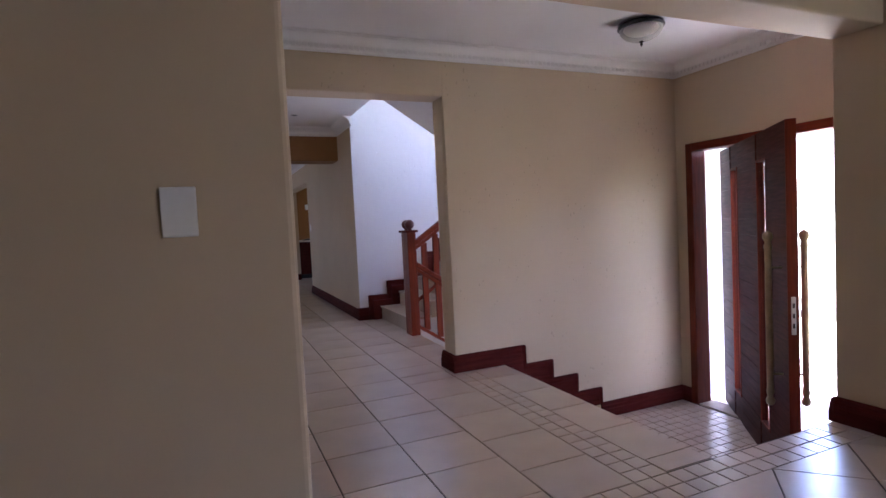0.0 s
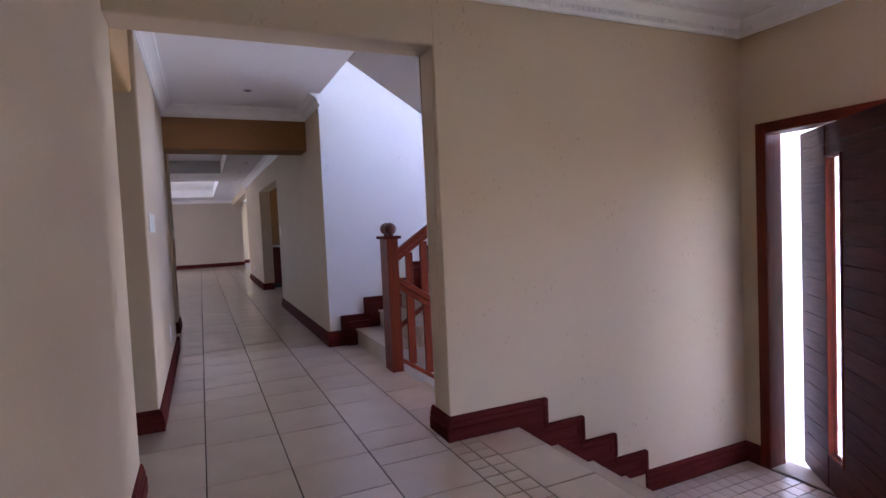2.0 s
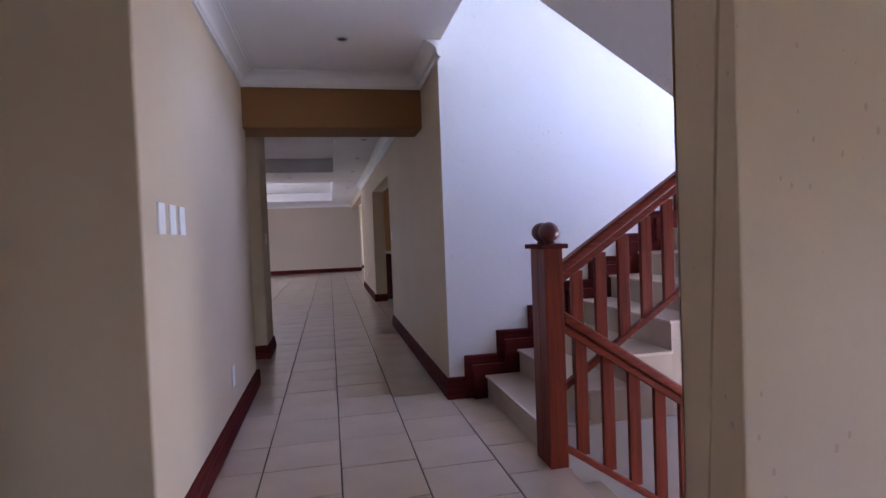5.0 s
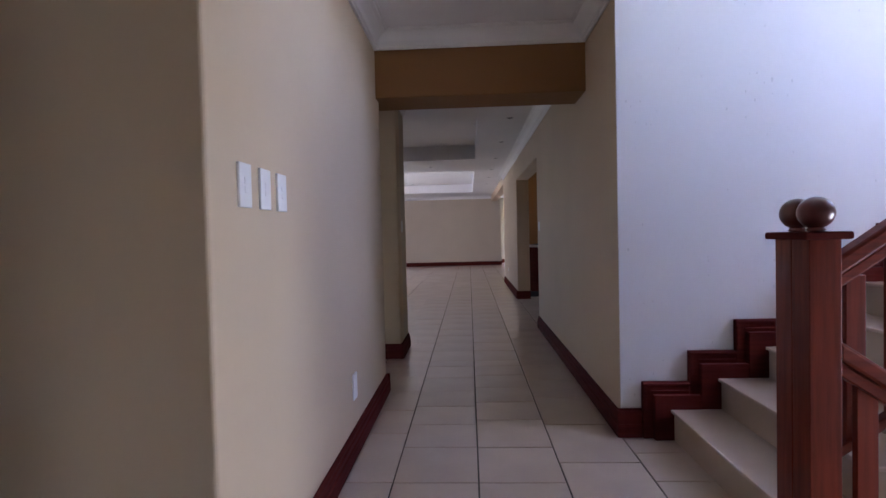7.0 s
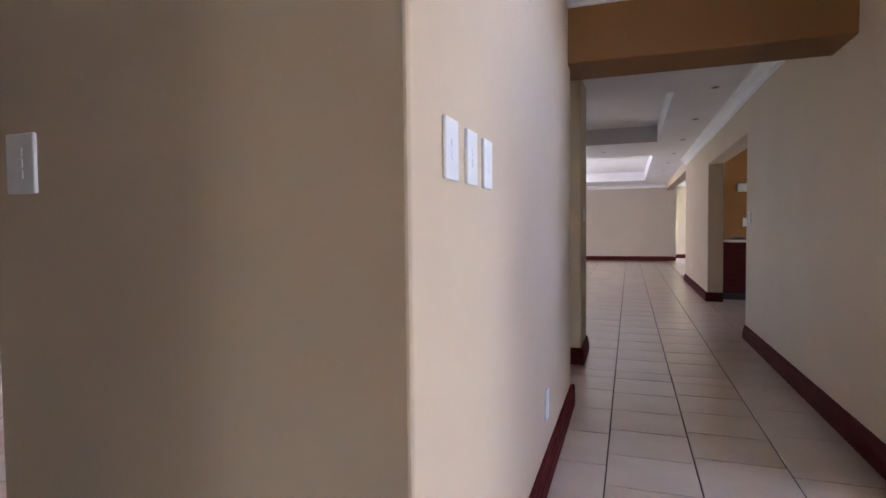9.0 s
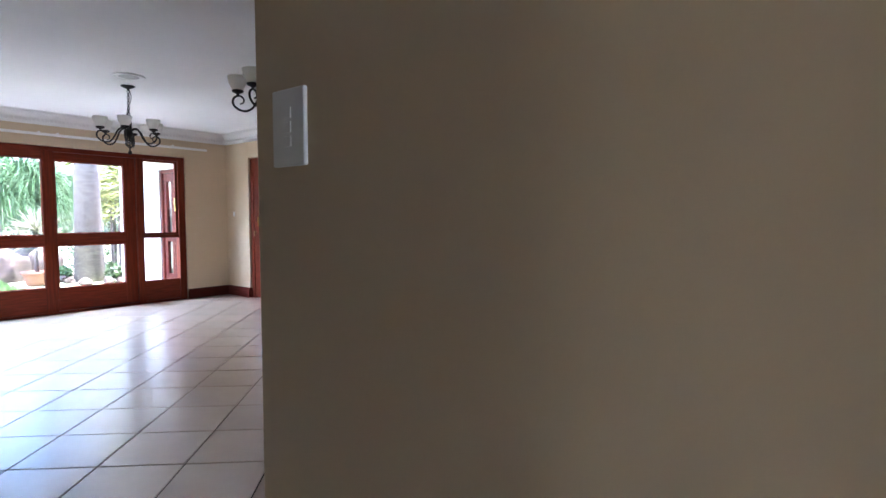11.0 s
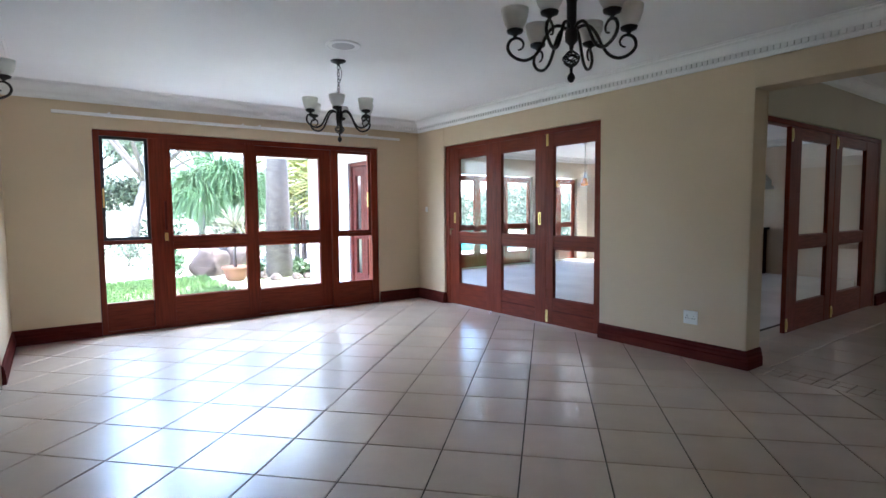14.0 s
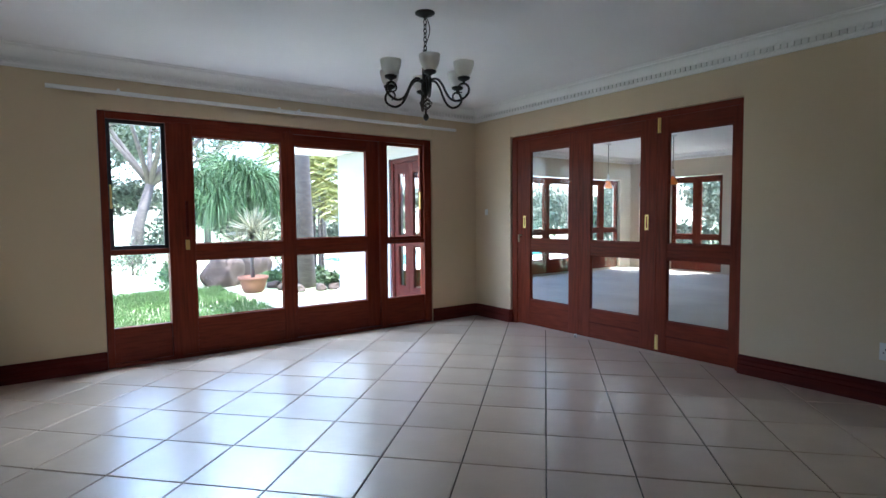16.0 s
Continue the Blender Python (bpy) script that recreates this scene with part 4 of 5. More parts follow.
plate("light_switch", "white plastic light switch plate on the entrance wall", (0.105, 1.345, 1.375), (0, -1), 0.078, 0.118, 1)
plate("light_switch", "white plastic light switch with three rockers", (-0.63, YS, 1.42), (0, -1), 0.10, 0.148, 3)
for y in (5.557, 5.722, 5.882):
    plate("light_switch", "white plastic light switch in a row of three", (XL, y, 1.427), (1, 0), 0.09, 0.137, 2, group="three switches in the passage")
plate("wall_socket", "white plastic wall plate low in the passage", (XL, 7.02, 0.385), (1, 0), 0.09, 0.15, 0, category="socket")
plate("wall_socket", "white plastic double wall socket", (-3.765, YN, 0.352), (0, -1), 0.125, 0.115, 0, True, "socket")
plate("light_switch", "small white switch beside the folding doors", (-7.76, YN, 1.31), (0, -1), 0.05, 0.075, 1)
plate("light_switch", "white switch plate on the pier", (0.38, 9.62, 1.35), (1, 0), 0.075, 0.12, 2)
plate("light_switch", "white switch plate beside the kitchen opening", (XR, 10.85, 1.33), (-1, 0), 0.075, 0.12, 1)
plate("wall_socket", "white plastic wall socket near the floor", (XR, 16.4, 0.4), (-1, 0), 0.12, 0.075, 0, True, "socket")
rail = thing("curtain_rail", (-7.93, 7.0, 2.30), "long white double curtain rail", "curtain rail")
part("rail", box((-7.945, 5.01, 2.285), (-7.915, 9.02, 2.318), 0.006), M_CORNICE, rail)
for y in (5.5, 6.85, 7.05, 8.5):
    part("bracket", boxes(((XW, y - 0.012, 2.29), (-7.945, y + 0.012, 2.33)), ((-7.947, y - 0.009, 2.318), (-7.913, y + 0.009, 2.335)), bevel=0.002), M_PLASTIC, rail)

# ---------------------------------------------------------------- kitchen and dining things
counter = thing("kitchen_counter", (2.9, 14.8, 0), "dark wooden kitchen counter with a pale stone top", "counter")
part("body", box((2.215, 14.44, 0.1), (4.2, 15.09, 0.96), 0.004), M_DARKWOOD, counter)
part("plinth", box((2.205, 14.42, 0), (4.2, 15.09, 0.1), 0.003), M_BLACK, counter)
top = add_prism(bmesh.new(), [(2.205, 15.09), (2.205, 14.75), (2.42, 14.36), (4.22, 14.36), (4.22, 15.09)], "z", 0.96, 1.0)
part("worktop", top, M_STONE, counter, "pale polished stone worktop")
for i in range(4):
    x = 2.25 + i * 0.48
    d = part("door", box((x, 14.42, 0.13), (x + 0.46, 14.44, 0.93), 0.004), M_DARKWOOD, counter)
    part("handle", tube([(x + 0.40, 14.42, 0.8), (x + 0.40, 14.40, 0.8), (x + 0.40, 14.40, 0.68), (x + 0.40, 14.42, 0.68)], 0.005, 6), M_STEEL, d)
tray = thing("hob_plate", (2.7, 14.75, 1.0), "flat black hob resting on the counter", "hob")
part("plate", box((2.42, 14.55, 1.0), (3.0, 15.0, 1.02), 0.004), M_BLACK, tray)
for u in (0, 1):
    for v in (0, 1):
        part("ring", lathe([(0.08, 0), (0.08, 0.012), (0.06, 0.018), (0.02, 0.018)], (2.56 + 0.28 * u, 14.67 + 0.21 * v, 1.02), 18), M_IRON, tray)
shelf = thing("wall_box", (2.72, 15.1, 1.9), "small cream wall light on the kitchen wall", "wall lamp")
part("cover", box((2.58, 14.98, 1.83), (2.86, 15.1, 1.97), 0.01), M_CORNICE, shelf)
box2 = thing("wall_socket", (2.75, 15.1, 1.3), "cream double socket above the counter", "socket")
part("cover", box((2.68, 15.085, 1.22), (2.85, 15.1, 1.37), 0.003), M_PLASTIC, box2)

fire = thing("fireplace", (-3.5, 14.3, 0), "black steel fireplace against the dining wall", "fireplace")
part("surround", boxes(((-3.62, 14.08, 0), (-3.46, 14.18, 1.27)), ((-3.62, 15.44, 0), (-3.46, 15.54, 1.27)), ((-3.62, 14.18, 1.16), (-3.46, 15.44, 1.27)), ((-3.62, 14.18, 0), (-3.46, 15.44, 0.08)), bevel=0.006), M_BLACK, fire)
part("back", box((-3.62, 14.18, 0.08), (-3.58, 15.44, 1.16)), M_BLACK, fire)
part("firebox", box((-3.58, 14.45, 0.08), (-3.50, 15.2, 0.62), 0.006), M_IRON, fire)
for i in range(6):
    part("grate_bar", box((-3.50, 14.5 + 0.12 * i, 0.11), (-3.48, 14.52 + 0.12 * i, 0.34), 0.002), M_IRON, fire)

# ---------------------------------------------------------------- covered patio
PF, PC = -0.03, 2.62
solid("patio_floor", box((-10.95, 9.6, -0.3), (-3.85, 16.8, PF)), M_PATIO, "grey worn cement patio floor", "floor", "structure")
solid("patio_threshold", boxes(((-7.34, YN, -0.25), (-4.72, YN2, -0.003)), ((-3.85, 10.2, -0.25), (-3.62, 13.6, -0.003)), ((-3.85, 15.60, -0.25), (-3.62, 17.2, -0.004))), M_STEP, "tiled door threshold", "trim", "structure")
solid("patio_ceiling", box((-11.2, 9.6, PC), (-3.85, 17.0, PC + 0.25)), M_CEIL, "white painted patio ceiling", "ceiling", "structure")
wall("wall_patio_south", "x", -10.93, XW - 0.23, 8.87, 9.10, -0.3, PC + 0.25, ((-9.28, -8.42, -0.05, 2.06),), M_EXT)
solid("eave_soffit", box((-11.1, 7.95, 2.27), (XW - 0.235, 8.868, 2.42), 0.01), M_CEIL, "white painted soffit over the outside door", "ceiling", "structure")
wall("wall_patio_link", "y", 9.10, 9.6, -8.43, -8.2, -0.3, PC + 0.25, (), M_EXT)
wall("wall_patio_west", "y", 9.10, 16.83, -10.93, -10.70, -0.3, PC + 0.25, ((9.6, 11.6, 0, 2.1), (12.0, 14.55, 0, 2.1), (14.95, 16.2, 0, 2.1)), M_PALE)
wall("wall_patio_north", "x", -10.70, -3.85, 16.60, 16.83, -0.3, PC + 0.25, ((-10.45, -9.78, 0, 2.1), (-9.65, -8.45, 0, 2.12)), M_PALE)
cornice((((-10.70, 16.6), (-10.70, 9.6), (1, 0), 1, 1), ((-3.85, 16.6), (-10.70, 16.6), (0, -1), 1, 1), ((-10.7, 9.6), (-3.85, 9.6), (0, 1), 1, 1), ((-3.85, 9.6), (-3.85, 16.6), (-1, 0), 1, 1)), PC)


def glazing(root, along, a, b, plane, n, top=2.08, rail_z=0.9):
    """Fixed timber glazing of n bays in an opening."""
    w = (b - a) / n
    for i in range(n):
        p, q = a + i * w, a + (i + 1) * w
        leaf(root, along, p + 0.002, q - 0.002, plane, 0.06, 0.0, top, ((p + 0.09, q - 0.09, 0.30, rail_z - 0.05), (p + 0.09, q - 0.09, rail_z + 0.06, top - 0.12)))


for a, b, n in ((9.6, 11.6, 2), (12.0, 14.55, 3), (14.95, 16.2, 2)):
    g = thing("window_2", (-10.8, (a + b) / 2, 0), "red-brown wooden glazed doors of the patio", "window", "", "structure")
    glazing(g, "y", a, b, -10.84, n)
g = thing("window_3", (-10.1, 16.7, 0), "red-brown wooden glazed door of the patio", "window", "", "structure")
glazing(g, "x", -10.45, -9.78, 16.68, 1)
g = thing("door_5", (-9.05, 16.7, 0), "red-brown wooden double glazed doors of the patio", "door", "", "structure")
glazing(g, "x", -9.65, -8.45, 16.68, 2, 2.1, 0.75)
g = thing("door_4", (-8.85, 8.95, -0.05), "red-brown wooden outside door with narrow panes", "door", "", "structure")
# darker wood than the other doors, carrying the shade under the eave
part("jamb", box((-9.28, 8.90, -0.05), (-9.22, 9.02, 2.06), 0.004), M_DARKWOOD, g)
part("jamb", box((-8.48, 8.90, -0.05), (-8.42, 9.02, 2.06), 0.004), M_DARKWOOD, g)
part("head", box((-9.22, 8.90, 2.0), (-8.48, 9.02, 2.06), 0.004), M_DARKWOOD, g)
for a, b in ((-9.22, -8.85), (-8.85, -8.48)):
    leaf(g, "x", a + 0.002, b - 0.002, 8.92, 0.045, -0.045, 1.998, ((a + 0.10, b - 0.10, 0.30, 0.86), (a + 0.10, b - 0.10, 1.0, 1.86)), (M_DARKWOOD, M_DARKWOOD))

for x in (-7.87, -8.43, -9.2):
    pend = thing("pendant_lamp", (x, 13.7, PC), "orange glass pendant lamp on a thin cord", "pendant lamp", "patio pendants")
    part("rose", lathe([(0.05, 0), (0.05, -0.012), (0.012, -0.03)], (x, 13.7, PC), 16), M_STEEL, pend)
    part("cord", tube([(x, 13.7, PC - 0.02), (x, 13.7, 2.02)], 0.005, 6), M_IRON, pend)
    part("socket", lathe([(0.008, 0.12), (0.022, 0.11), (0.024, 0.02), (0.03, 0.0)], (x, 13.7, 1.92), 12), M_STEEL, pend)
    bowl = lathe([(0.026, 0.0), (0.045, -0.03), (0.075, -0.10), (0.085, -0.15), (0.081, -0.15), (0.071, -0.10), (0.041, -0.03), (0.02, -0.004)], (x, 13.7, 1.925), 20)
    part("shade", bowl, M_ORANGE, pend, "bright orange glass shade")
hood = thing("range_hood", (-6.95, 16.45, 1.55), "white plastered hood over the patio stove", "range hood")
part("canopy", add_prism(bmesh.new(), [(-7.75, 1.72), (-6.15, 1.72), (-6.15, 1.84), (-6.55, 2.3), (-7.35, 2.3), (-7.75, 1.84)], "y", 16.05, 16.6), M_CORNICE, hood)
part("shelf", box((-7.8, 16.0, 1.66), (-6.1, 16.6, 1.72), 0.006), M_CORNICE, hood)
part("flue", box((-7.3, 16.2, 2.3), (-6.6, 16.6, PC - 0.005)), M_CORNICE, hood)
stove = thing("stove_unit", (-6.95, 16.3, PF), "dark lattice-fronted cooking unit with white drawer", "stove")
part("body", box((-7.7, 16.05, PF), (-6.2, 16.6, 0.86), 0.004), M_DARKWOOD, stove)
part("worktop", box((-7.75, 15.98, 0.86), (-6.15, 16.6, 0.90), 0.004), M_BLACK, stove)
for k in range(3):
    dr = part("lattice", boxes(*[((-7.66 + k * 0.5 + 0.055 * i, 16.03, 0.12), (-7.65 + k * 0.5 + 0.055 * i, 16.05, 0.80)) for i in range(8)], *[((-7.68 + k * 0.5, 16.03, 0.12 + 0.075 * j), (-7.24 + k * 0.5, 16.05, 0.13 + 0.075 * j)) for j in range(10)]), M_STEEL, stove)
oven = thing("bread_bin", (-7.1, 16.3, 0.90), "white metal oven box standing on the cooking unit", "oven")
part("body", box((-7.35, 16.1, 0.90), (-6.75, 16.5, 1.10), 0.01), M_PLASTIC, oven)
part("handle", tube([(-7.2, 16.09, 1.0), (-7.2, 16.06, 1.0), (-6.9, 16.06, 1.0), (-6.9, 16.09, 1.0)], 0.008, 6), M_STEEL, oven)

# ---------------------------------------------------------------- ground and garden
GZ = -0.12
gb = bmesh.new()
steps = [(-400, GZ), (-8.26, GZ), (-8.22, -1.1), (4.95, -1.1), (4.99, -0.78), (400, -0.78)]
va = [(gb.verts.new((x, -400, z)), gb.verts.new((x, 400, z))) for x, z in steps]
for p, q in zip(va, va[1:]):
    gb.faces.new((p[0], q[0], q[1], p[1]))
solid("ground", gb, M_GROUND, "short sunlit lawn and soil", "ground", "structure")
slabs = thing("pavement", (-9.5, 8.0, GZ), "pale stone paving slabs", "pavement", "", "structure")
for i in range(4):
    for j in range(9):
        x, y = -8.27 - 0.62 * i, 4.0 + 0.55 * j
        if (i > 1 and j < 4) or (i > 2 and j < 6):
            continue
        part("slab", box((x - 0.61, y, GZ - 0.02), (x, y + 0.54, GZ + 0.03), 0.006), M_PAVE, slabs)
solid("path", box((-21.0, 9.4, GZ - 0.05), (-10.96, 22.0, GZ + 0.012)), M_PAVE, "pale paved pool terrace", "pavement", "structure")
pool = thing("swimming_pool", (-20, 14, GZ), "turquoise swimming pool with pale stone rim", "pool")
part("water", box((-19.7, 12.0, GZ - 0.1), (-15.6, 20.0, GZ + 0.016)), M_POOL, pool)
part("rim", boxes(((-20.0, 11.7, GZ), (-15.3, 12.0, GZ + 0.04)), ((-20.0, 20.0, GZ), (-15.3, 20.3, GZ + 0.04)), ((-20.0, 12.0, GZ), (-19.7, 20.0, GZ + 0.04)), ((-15.6, 12.0, GZ), (-15.3, 20.0, GZ + 0.04)), bevel=0.008), M_PAVE, pool)
rng = np.random.default_rng(7)


def strips(name, roots, tips, widths, bends, mat, parent=None, label="", category="", kind="", seg=4):
    """Many thin leaves at once: each bends from its root to its tip through a mid point."""
    verts, faces = [], []
    for r, t, w, b in zip(roots, tips, widths, bends):
        r, t, b = np.array(r, float), np.array(t, float), np.array(b, float)
        k = len(verts)
        side = np.cross(t - r, (math.sin(k * 1.7), math.cos(k * 2.3), 0.6))
        side = side / (np.linalg.norm(side) + 1e-6)
        k0 = len(verts)
        for i in range(seg + 1):
            u = i / seg
            p = (1 - u) ** 2 * r + 2 * u * (1 - u) * b + u * u * t
            h = w * (1 - u) ** 0.7 * 0.5 + 0.0008
            verts += [tuple(p - side * h), tuple(p + side * h)]
            if i:
                a = k0 + 2 * i
                faces.append((a - 2, a - 1, a + 1, a))
    off = base_of(parent) if parent else Vector((0, 0, 0))
    me = bpy.data.meshes.new(name)
    me.from_pydata([(v[0] - off.x, v[1] - off.y, v[2] - off.z) for v in verts], [], faces)
    me.materials.append(mat)
    ob = new(name, me)
    ob["base"] = tuple(off)
    if parent:
        ob.parent = parent
    return tagged(ob, label, category, "", kind)


def clump(centres, radii, count, size):
    """Leaf quads scattered through balls round limb ends."""
    verts, faces = [], []
    for c, r in zip(centres, radii):
        for _ in range(count):
            d = rng.normal(size=3)
            d /= np.linalg.norm(d)
            p = np.array(c) + d * r * rng.random() ** 0.45 * np.array((1, 1, 0.75))
            u = rng.normal(size=3)
            u /= np.linalg.norm(u)
            v = np.cross(u, rng.normal(size=3))
            v /= np.linalg.norm(v)
            s = size * rng.uniform(0.6, 1.4)
            k = len(verts)
            verts += [tuple(p - u * s), tuple(p + v * s * 0.45), tuple(p + u * s), tuple(p - v * s * 0.45)]
            faces.append((k, k + 1, k + 2, k + 3))
    return verts, faces


def tree(x, y, high, spread, mat, label, lean=(0.0, 0.0), limbs=7, leaves=130, trunk=0.16, leaf_size=0.11, z=GZ):
    t = thing("tree", (x, y, z), label, "tree")
    fork = Vector((x + lean[0] * 0.45, y + lean[1] * 0.45, z + high * 0.42))
    bm = tube([(x, y, z - 0.05), (x + lean[0] * 0.15, y + lean[1] * 0.12, z + high * 0.2), tuple(fork)], [trunk, trunk * 0.8, trunk * 0.62], 9)
    part("trunk", bm, M_BARK, t)
    ends = []
    lb = bmesh.new()
    for i in range(limbs):
        a = 2 * math.pi * i / limbs + rng.uniform(-0.3, 0.3)
        r = spread * rng.uniform(0.45, 1.0)
        e = Vector((fork.x + lean[0] * 0.5 + r * math.cos(a), fork.y + lean[1] * 0.5 + r * math.sin(a), z + high * rng.uniform(0.62, 1.0)))
        mid = fork.lerp(e, 0.5) + Vector((rng.uniform(-0.2, 0.2), rng.uniform(-0.2, 0.2), rng.uniform(0.0, 0.35)))
        add_tube(lb, [fork, mid, e], [trunk * 0.5, trunk * 0.28, trunk * 0.10], 6)
        ends += [tuple(e), tuple(mid.lerp(e, 0.55) + Vector(rng.uniform(-0.5, 0.5, 3)))]
        for s in range(2):
            e2 = mid.lerp(e, 0.4) + Vector((rng.uniform(-1, 1), rng.uniform(-1, 1), rng.uniform(-0.2, 0.8))) * spread * 0.45
            add_tube(lb, [mid.lerp(e, 0.3), e2], [trunk * 0.18, trunk * 0.06], 5)
            ends.append(tuple(e2))
    part("limbs", lb, M_BARK, t)
    v, f = clump(ends, [spread * rng.uniform(0.22, 0.42) for _ in ends], leaves, leaf_size)
    me = bpy.data.meshes.new("crown")
    me.from_pydata([(p[0] - x, p[1] - y, p[2] - z) for p in v], [], f)
    me.materials.append(mat)
    cr = new("crown", me)
    cr["base"] = (x, y, z)
    cr.parent = t
    return t


tree(-21.5, 7.05, 5.8, 2.6, M_LEAFHAZE, "grey-barked garden tree with a leaning trunk and thin crown", (0.3, 1.1), 8, 170, 0.21, 0.05)
tree(-27, 6.2, 6.5, 3.0, M_LEAFHAZE, "leafy green garden tree at the lawn's edge", leaves=640, leaf_size=0.065)
tree(-27, 10.4, 7.5, 3.3, M_LEAF, "leafy green garden tree at the lawn's edge", leaves=640, leaf_size=0.065)
tree(-25.5, 15.0, 6.5, 2.8, M_LEAFPALE, "pale green garden tree beyond the pool", leaves=640, leaf_size=0.065)
tree(-28, 20.5, 7.5, 3.4, M_LEAF, "leafy green garden tree beyond the pool", leaves=640, leaf_size=0.065)
tree(-24, 26.0, 7.0, 3.2, M_LEAF, "leafy green garden tree beyond the patio", leaves=640, leaf_size=0.065)
tree(-15.5, 25.0, 6.0, 2.6, M_LEAFHAZE, "leafy green garden tree beyond the patio", leaves=640, leaf_size=0.065)
tree(-10.2, 22.5, 5.5, 2.2, M_LEAF, "leafy green garden tree beyond the patio", leaves=600, leaf_size=0.06)
tree(-29, 1.5, 6.5, 3.0, M_LEAF, "leafy green garden tree at the lawn's edge", leaves=640, leaf_size=0.065)
hc, hr = [], []
for i in range(46):
    hc.append((-31 + rng.uniform(-1.2, 1.2), -6 + i * 0.95, 0.3 + rng.uniform(0, 2.3)))
    hr.append(rng.uniform(0.9, 1.6))
for i in range(19):
    hc.append((-22 + i * 0.85, 21.5 + rng.uniform(-0.8, 0.8), 0.3 + rng.uniform(0, 2.0)))
    hr.append(rng.uniform(0.8, 1.3))
v, f = clump(hc, hr, 1500, 0.09)
me = bpy.data.meshes.new("far_shrubs")
me.from_pydata(v, [], f)
me.materials.append(M_LEAFHAZE)
tagged(new("far_shrubs", me), "dense green shrubs along the far garden edge", "shrubs", "", "stuff")

# bottle palm: swollen trunk and a fountain of long narrow leaves
px, py = -16.2, 8.6
bp = thing("ponytail_palm", (px, py, GZ), "large palm-like plant with long drooping narrow leaves", "palm")
part("trunk", lathe([(0.42, -0.05), (0.46, 0.15), (0.33, 0.5), (0.20, 0.9), (0.15, 1.3), (0.13, 1.9)], (px, py, GZ), 14), M_BARK, bp)
for hx, hy, hz in ((0, 0, 2.35), (0.42, 0.25, 2.05), (-0.35, -0.42, 2.0), (0.1, -0.62, 1.9), (0.15, 0.70, 1.95), (0.35, -0.45, 1.5), (0.3, 0.5, 1.45)):
    n = 620
    az, r = rng.uniform(0, 2 * math.pi, n), rng.uniform(0.35, 1.12, n)
    up = rng.uniform(0.25, 0.85, n)
    ro = [(px + hx, py + hy, hz)] * n
    ti = [(px + hx + c * q, py + hy + s * q, hz - d) for c, s, q, d in zip(np.cos(az), np.sin(az), r, rng.uniform(-0.4, 1.1, n))]
    be = [(px + hx + c * q * 0.8, py + hy + s * q * 0.8, hz + u) for c, s, q, u in zip(np.cos(az), np.sin(az), r, up)]
    strips("leaf_head", ro, ti, [0.020] * n, be, M_LEAFPALE, bp, seg=6)

# tall palm: ringed trunk, crown above the view
tx, ty = -13.0, 9.0
tp = thing("palm_tree", (tx, ty, GZ), "tall palm with a thick ringed grey trunk", "palm")
prof = []
for i in range(60):
    z = i * 0.11
    r = 0.30 - 0.085 * min(1, z / 3.0)
    prof += [(r, z), (r * 0.955, z + 0.10)]
part("trunk", lathe(prof, (tx, ty, GZ), 20), M_BARK, tp)
n = 24
for i in range(14):
    a = 2 * math.pi * i / 14 + rng.uniform(-0.15, 0.15)
    c, s = math.cos(a), math.sin(a)
    L, lift = rng.uniform(1.9, 2.5), rng.uniform(0.1, 1.1)
    spine = [(tx + c * L * u, ty + s * L * u, 6.45 + lift * math.sin(u * 2.6) - 1.6 * u * u) for u in np.linspace(0, 1, n)]
    ro = [p for p in spine[2:] for _ in (0, 1)]
    ti = [(p[0] - s * 0.5 * k + c * 0.25, p[1] + c * 0.5 * k + s * 0.25, p[2] - 0.32) for p in spine[2:] for k in (1, -1)]
    strips("frond", ro, ti, [0.045] * len(ro), [tuple((np.array(p) + np.array(q)) / 2 + np.array((0, 0, 0.10))) for p, q in zip(ro, ti)], M_LEAFPALE, tp, seg=3)


# feathery palm clump beyond the tall trunk
ax, ay = -16.6, 10.9
ap = thing("feather_palm", (ax, ay, GZ), "bushy yellow-green feather palm by the pool", "palm")
for j in range(4):
    sx, sy = ax + 0.15 * math.cos(j * 1.6), ay + 0.15 * math.sin(j * 1.6)
    part("stem", tube([(sx, sy, GZ - 0.03), (sx, sy, 1.2), (sx + 0.1 * math.cos(j), sy + 0.1 * math.sin(j), 2.1)], [0.05, 0.04, 0.03], 7), M_BARK, ap)
for i in range(44):
    a = 2.4 * i
    c, s = math.cos(a), math.sin(a)
    L, lift, z0 = rng.uniform(1.0, 1.9), rng.uniform(0.5, 1.7), rng.uniform(0.8, 2.5)
    spine = [(ax + c * L * u, ay + s * L * u, z0 + lift * math.sin(u * 2.4) - 0.7 * u * u) for u in np.linspace(0, 1, n)]
    ro = [p for p in spine[3:] for _ in (0, 1)]
    ti = [(p[0] - s * 0.42 * k + c * 0.2, p[1] + c * 0.42 * k + s * 0.2, p[2] - 0.2) for p in spine[3:] for k in (1, -1)]
    strips("frond", ro, ti, [0.05] * len(ro), [tuple((np.array(p) + np.array(q)) / 2 + np.array((0, 0, 0.06))) for p, q in zip(ro, ti)], M_LEAFSUN, ap, seg=2)


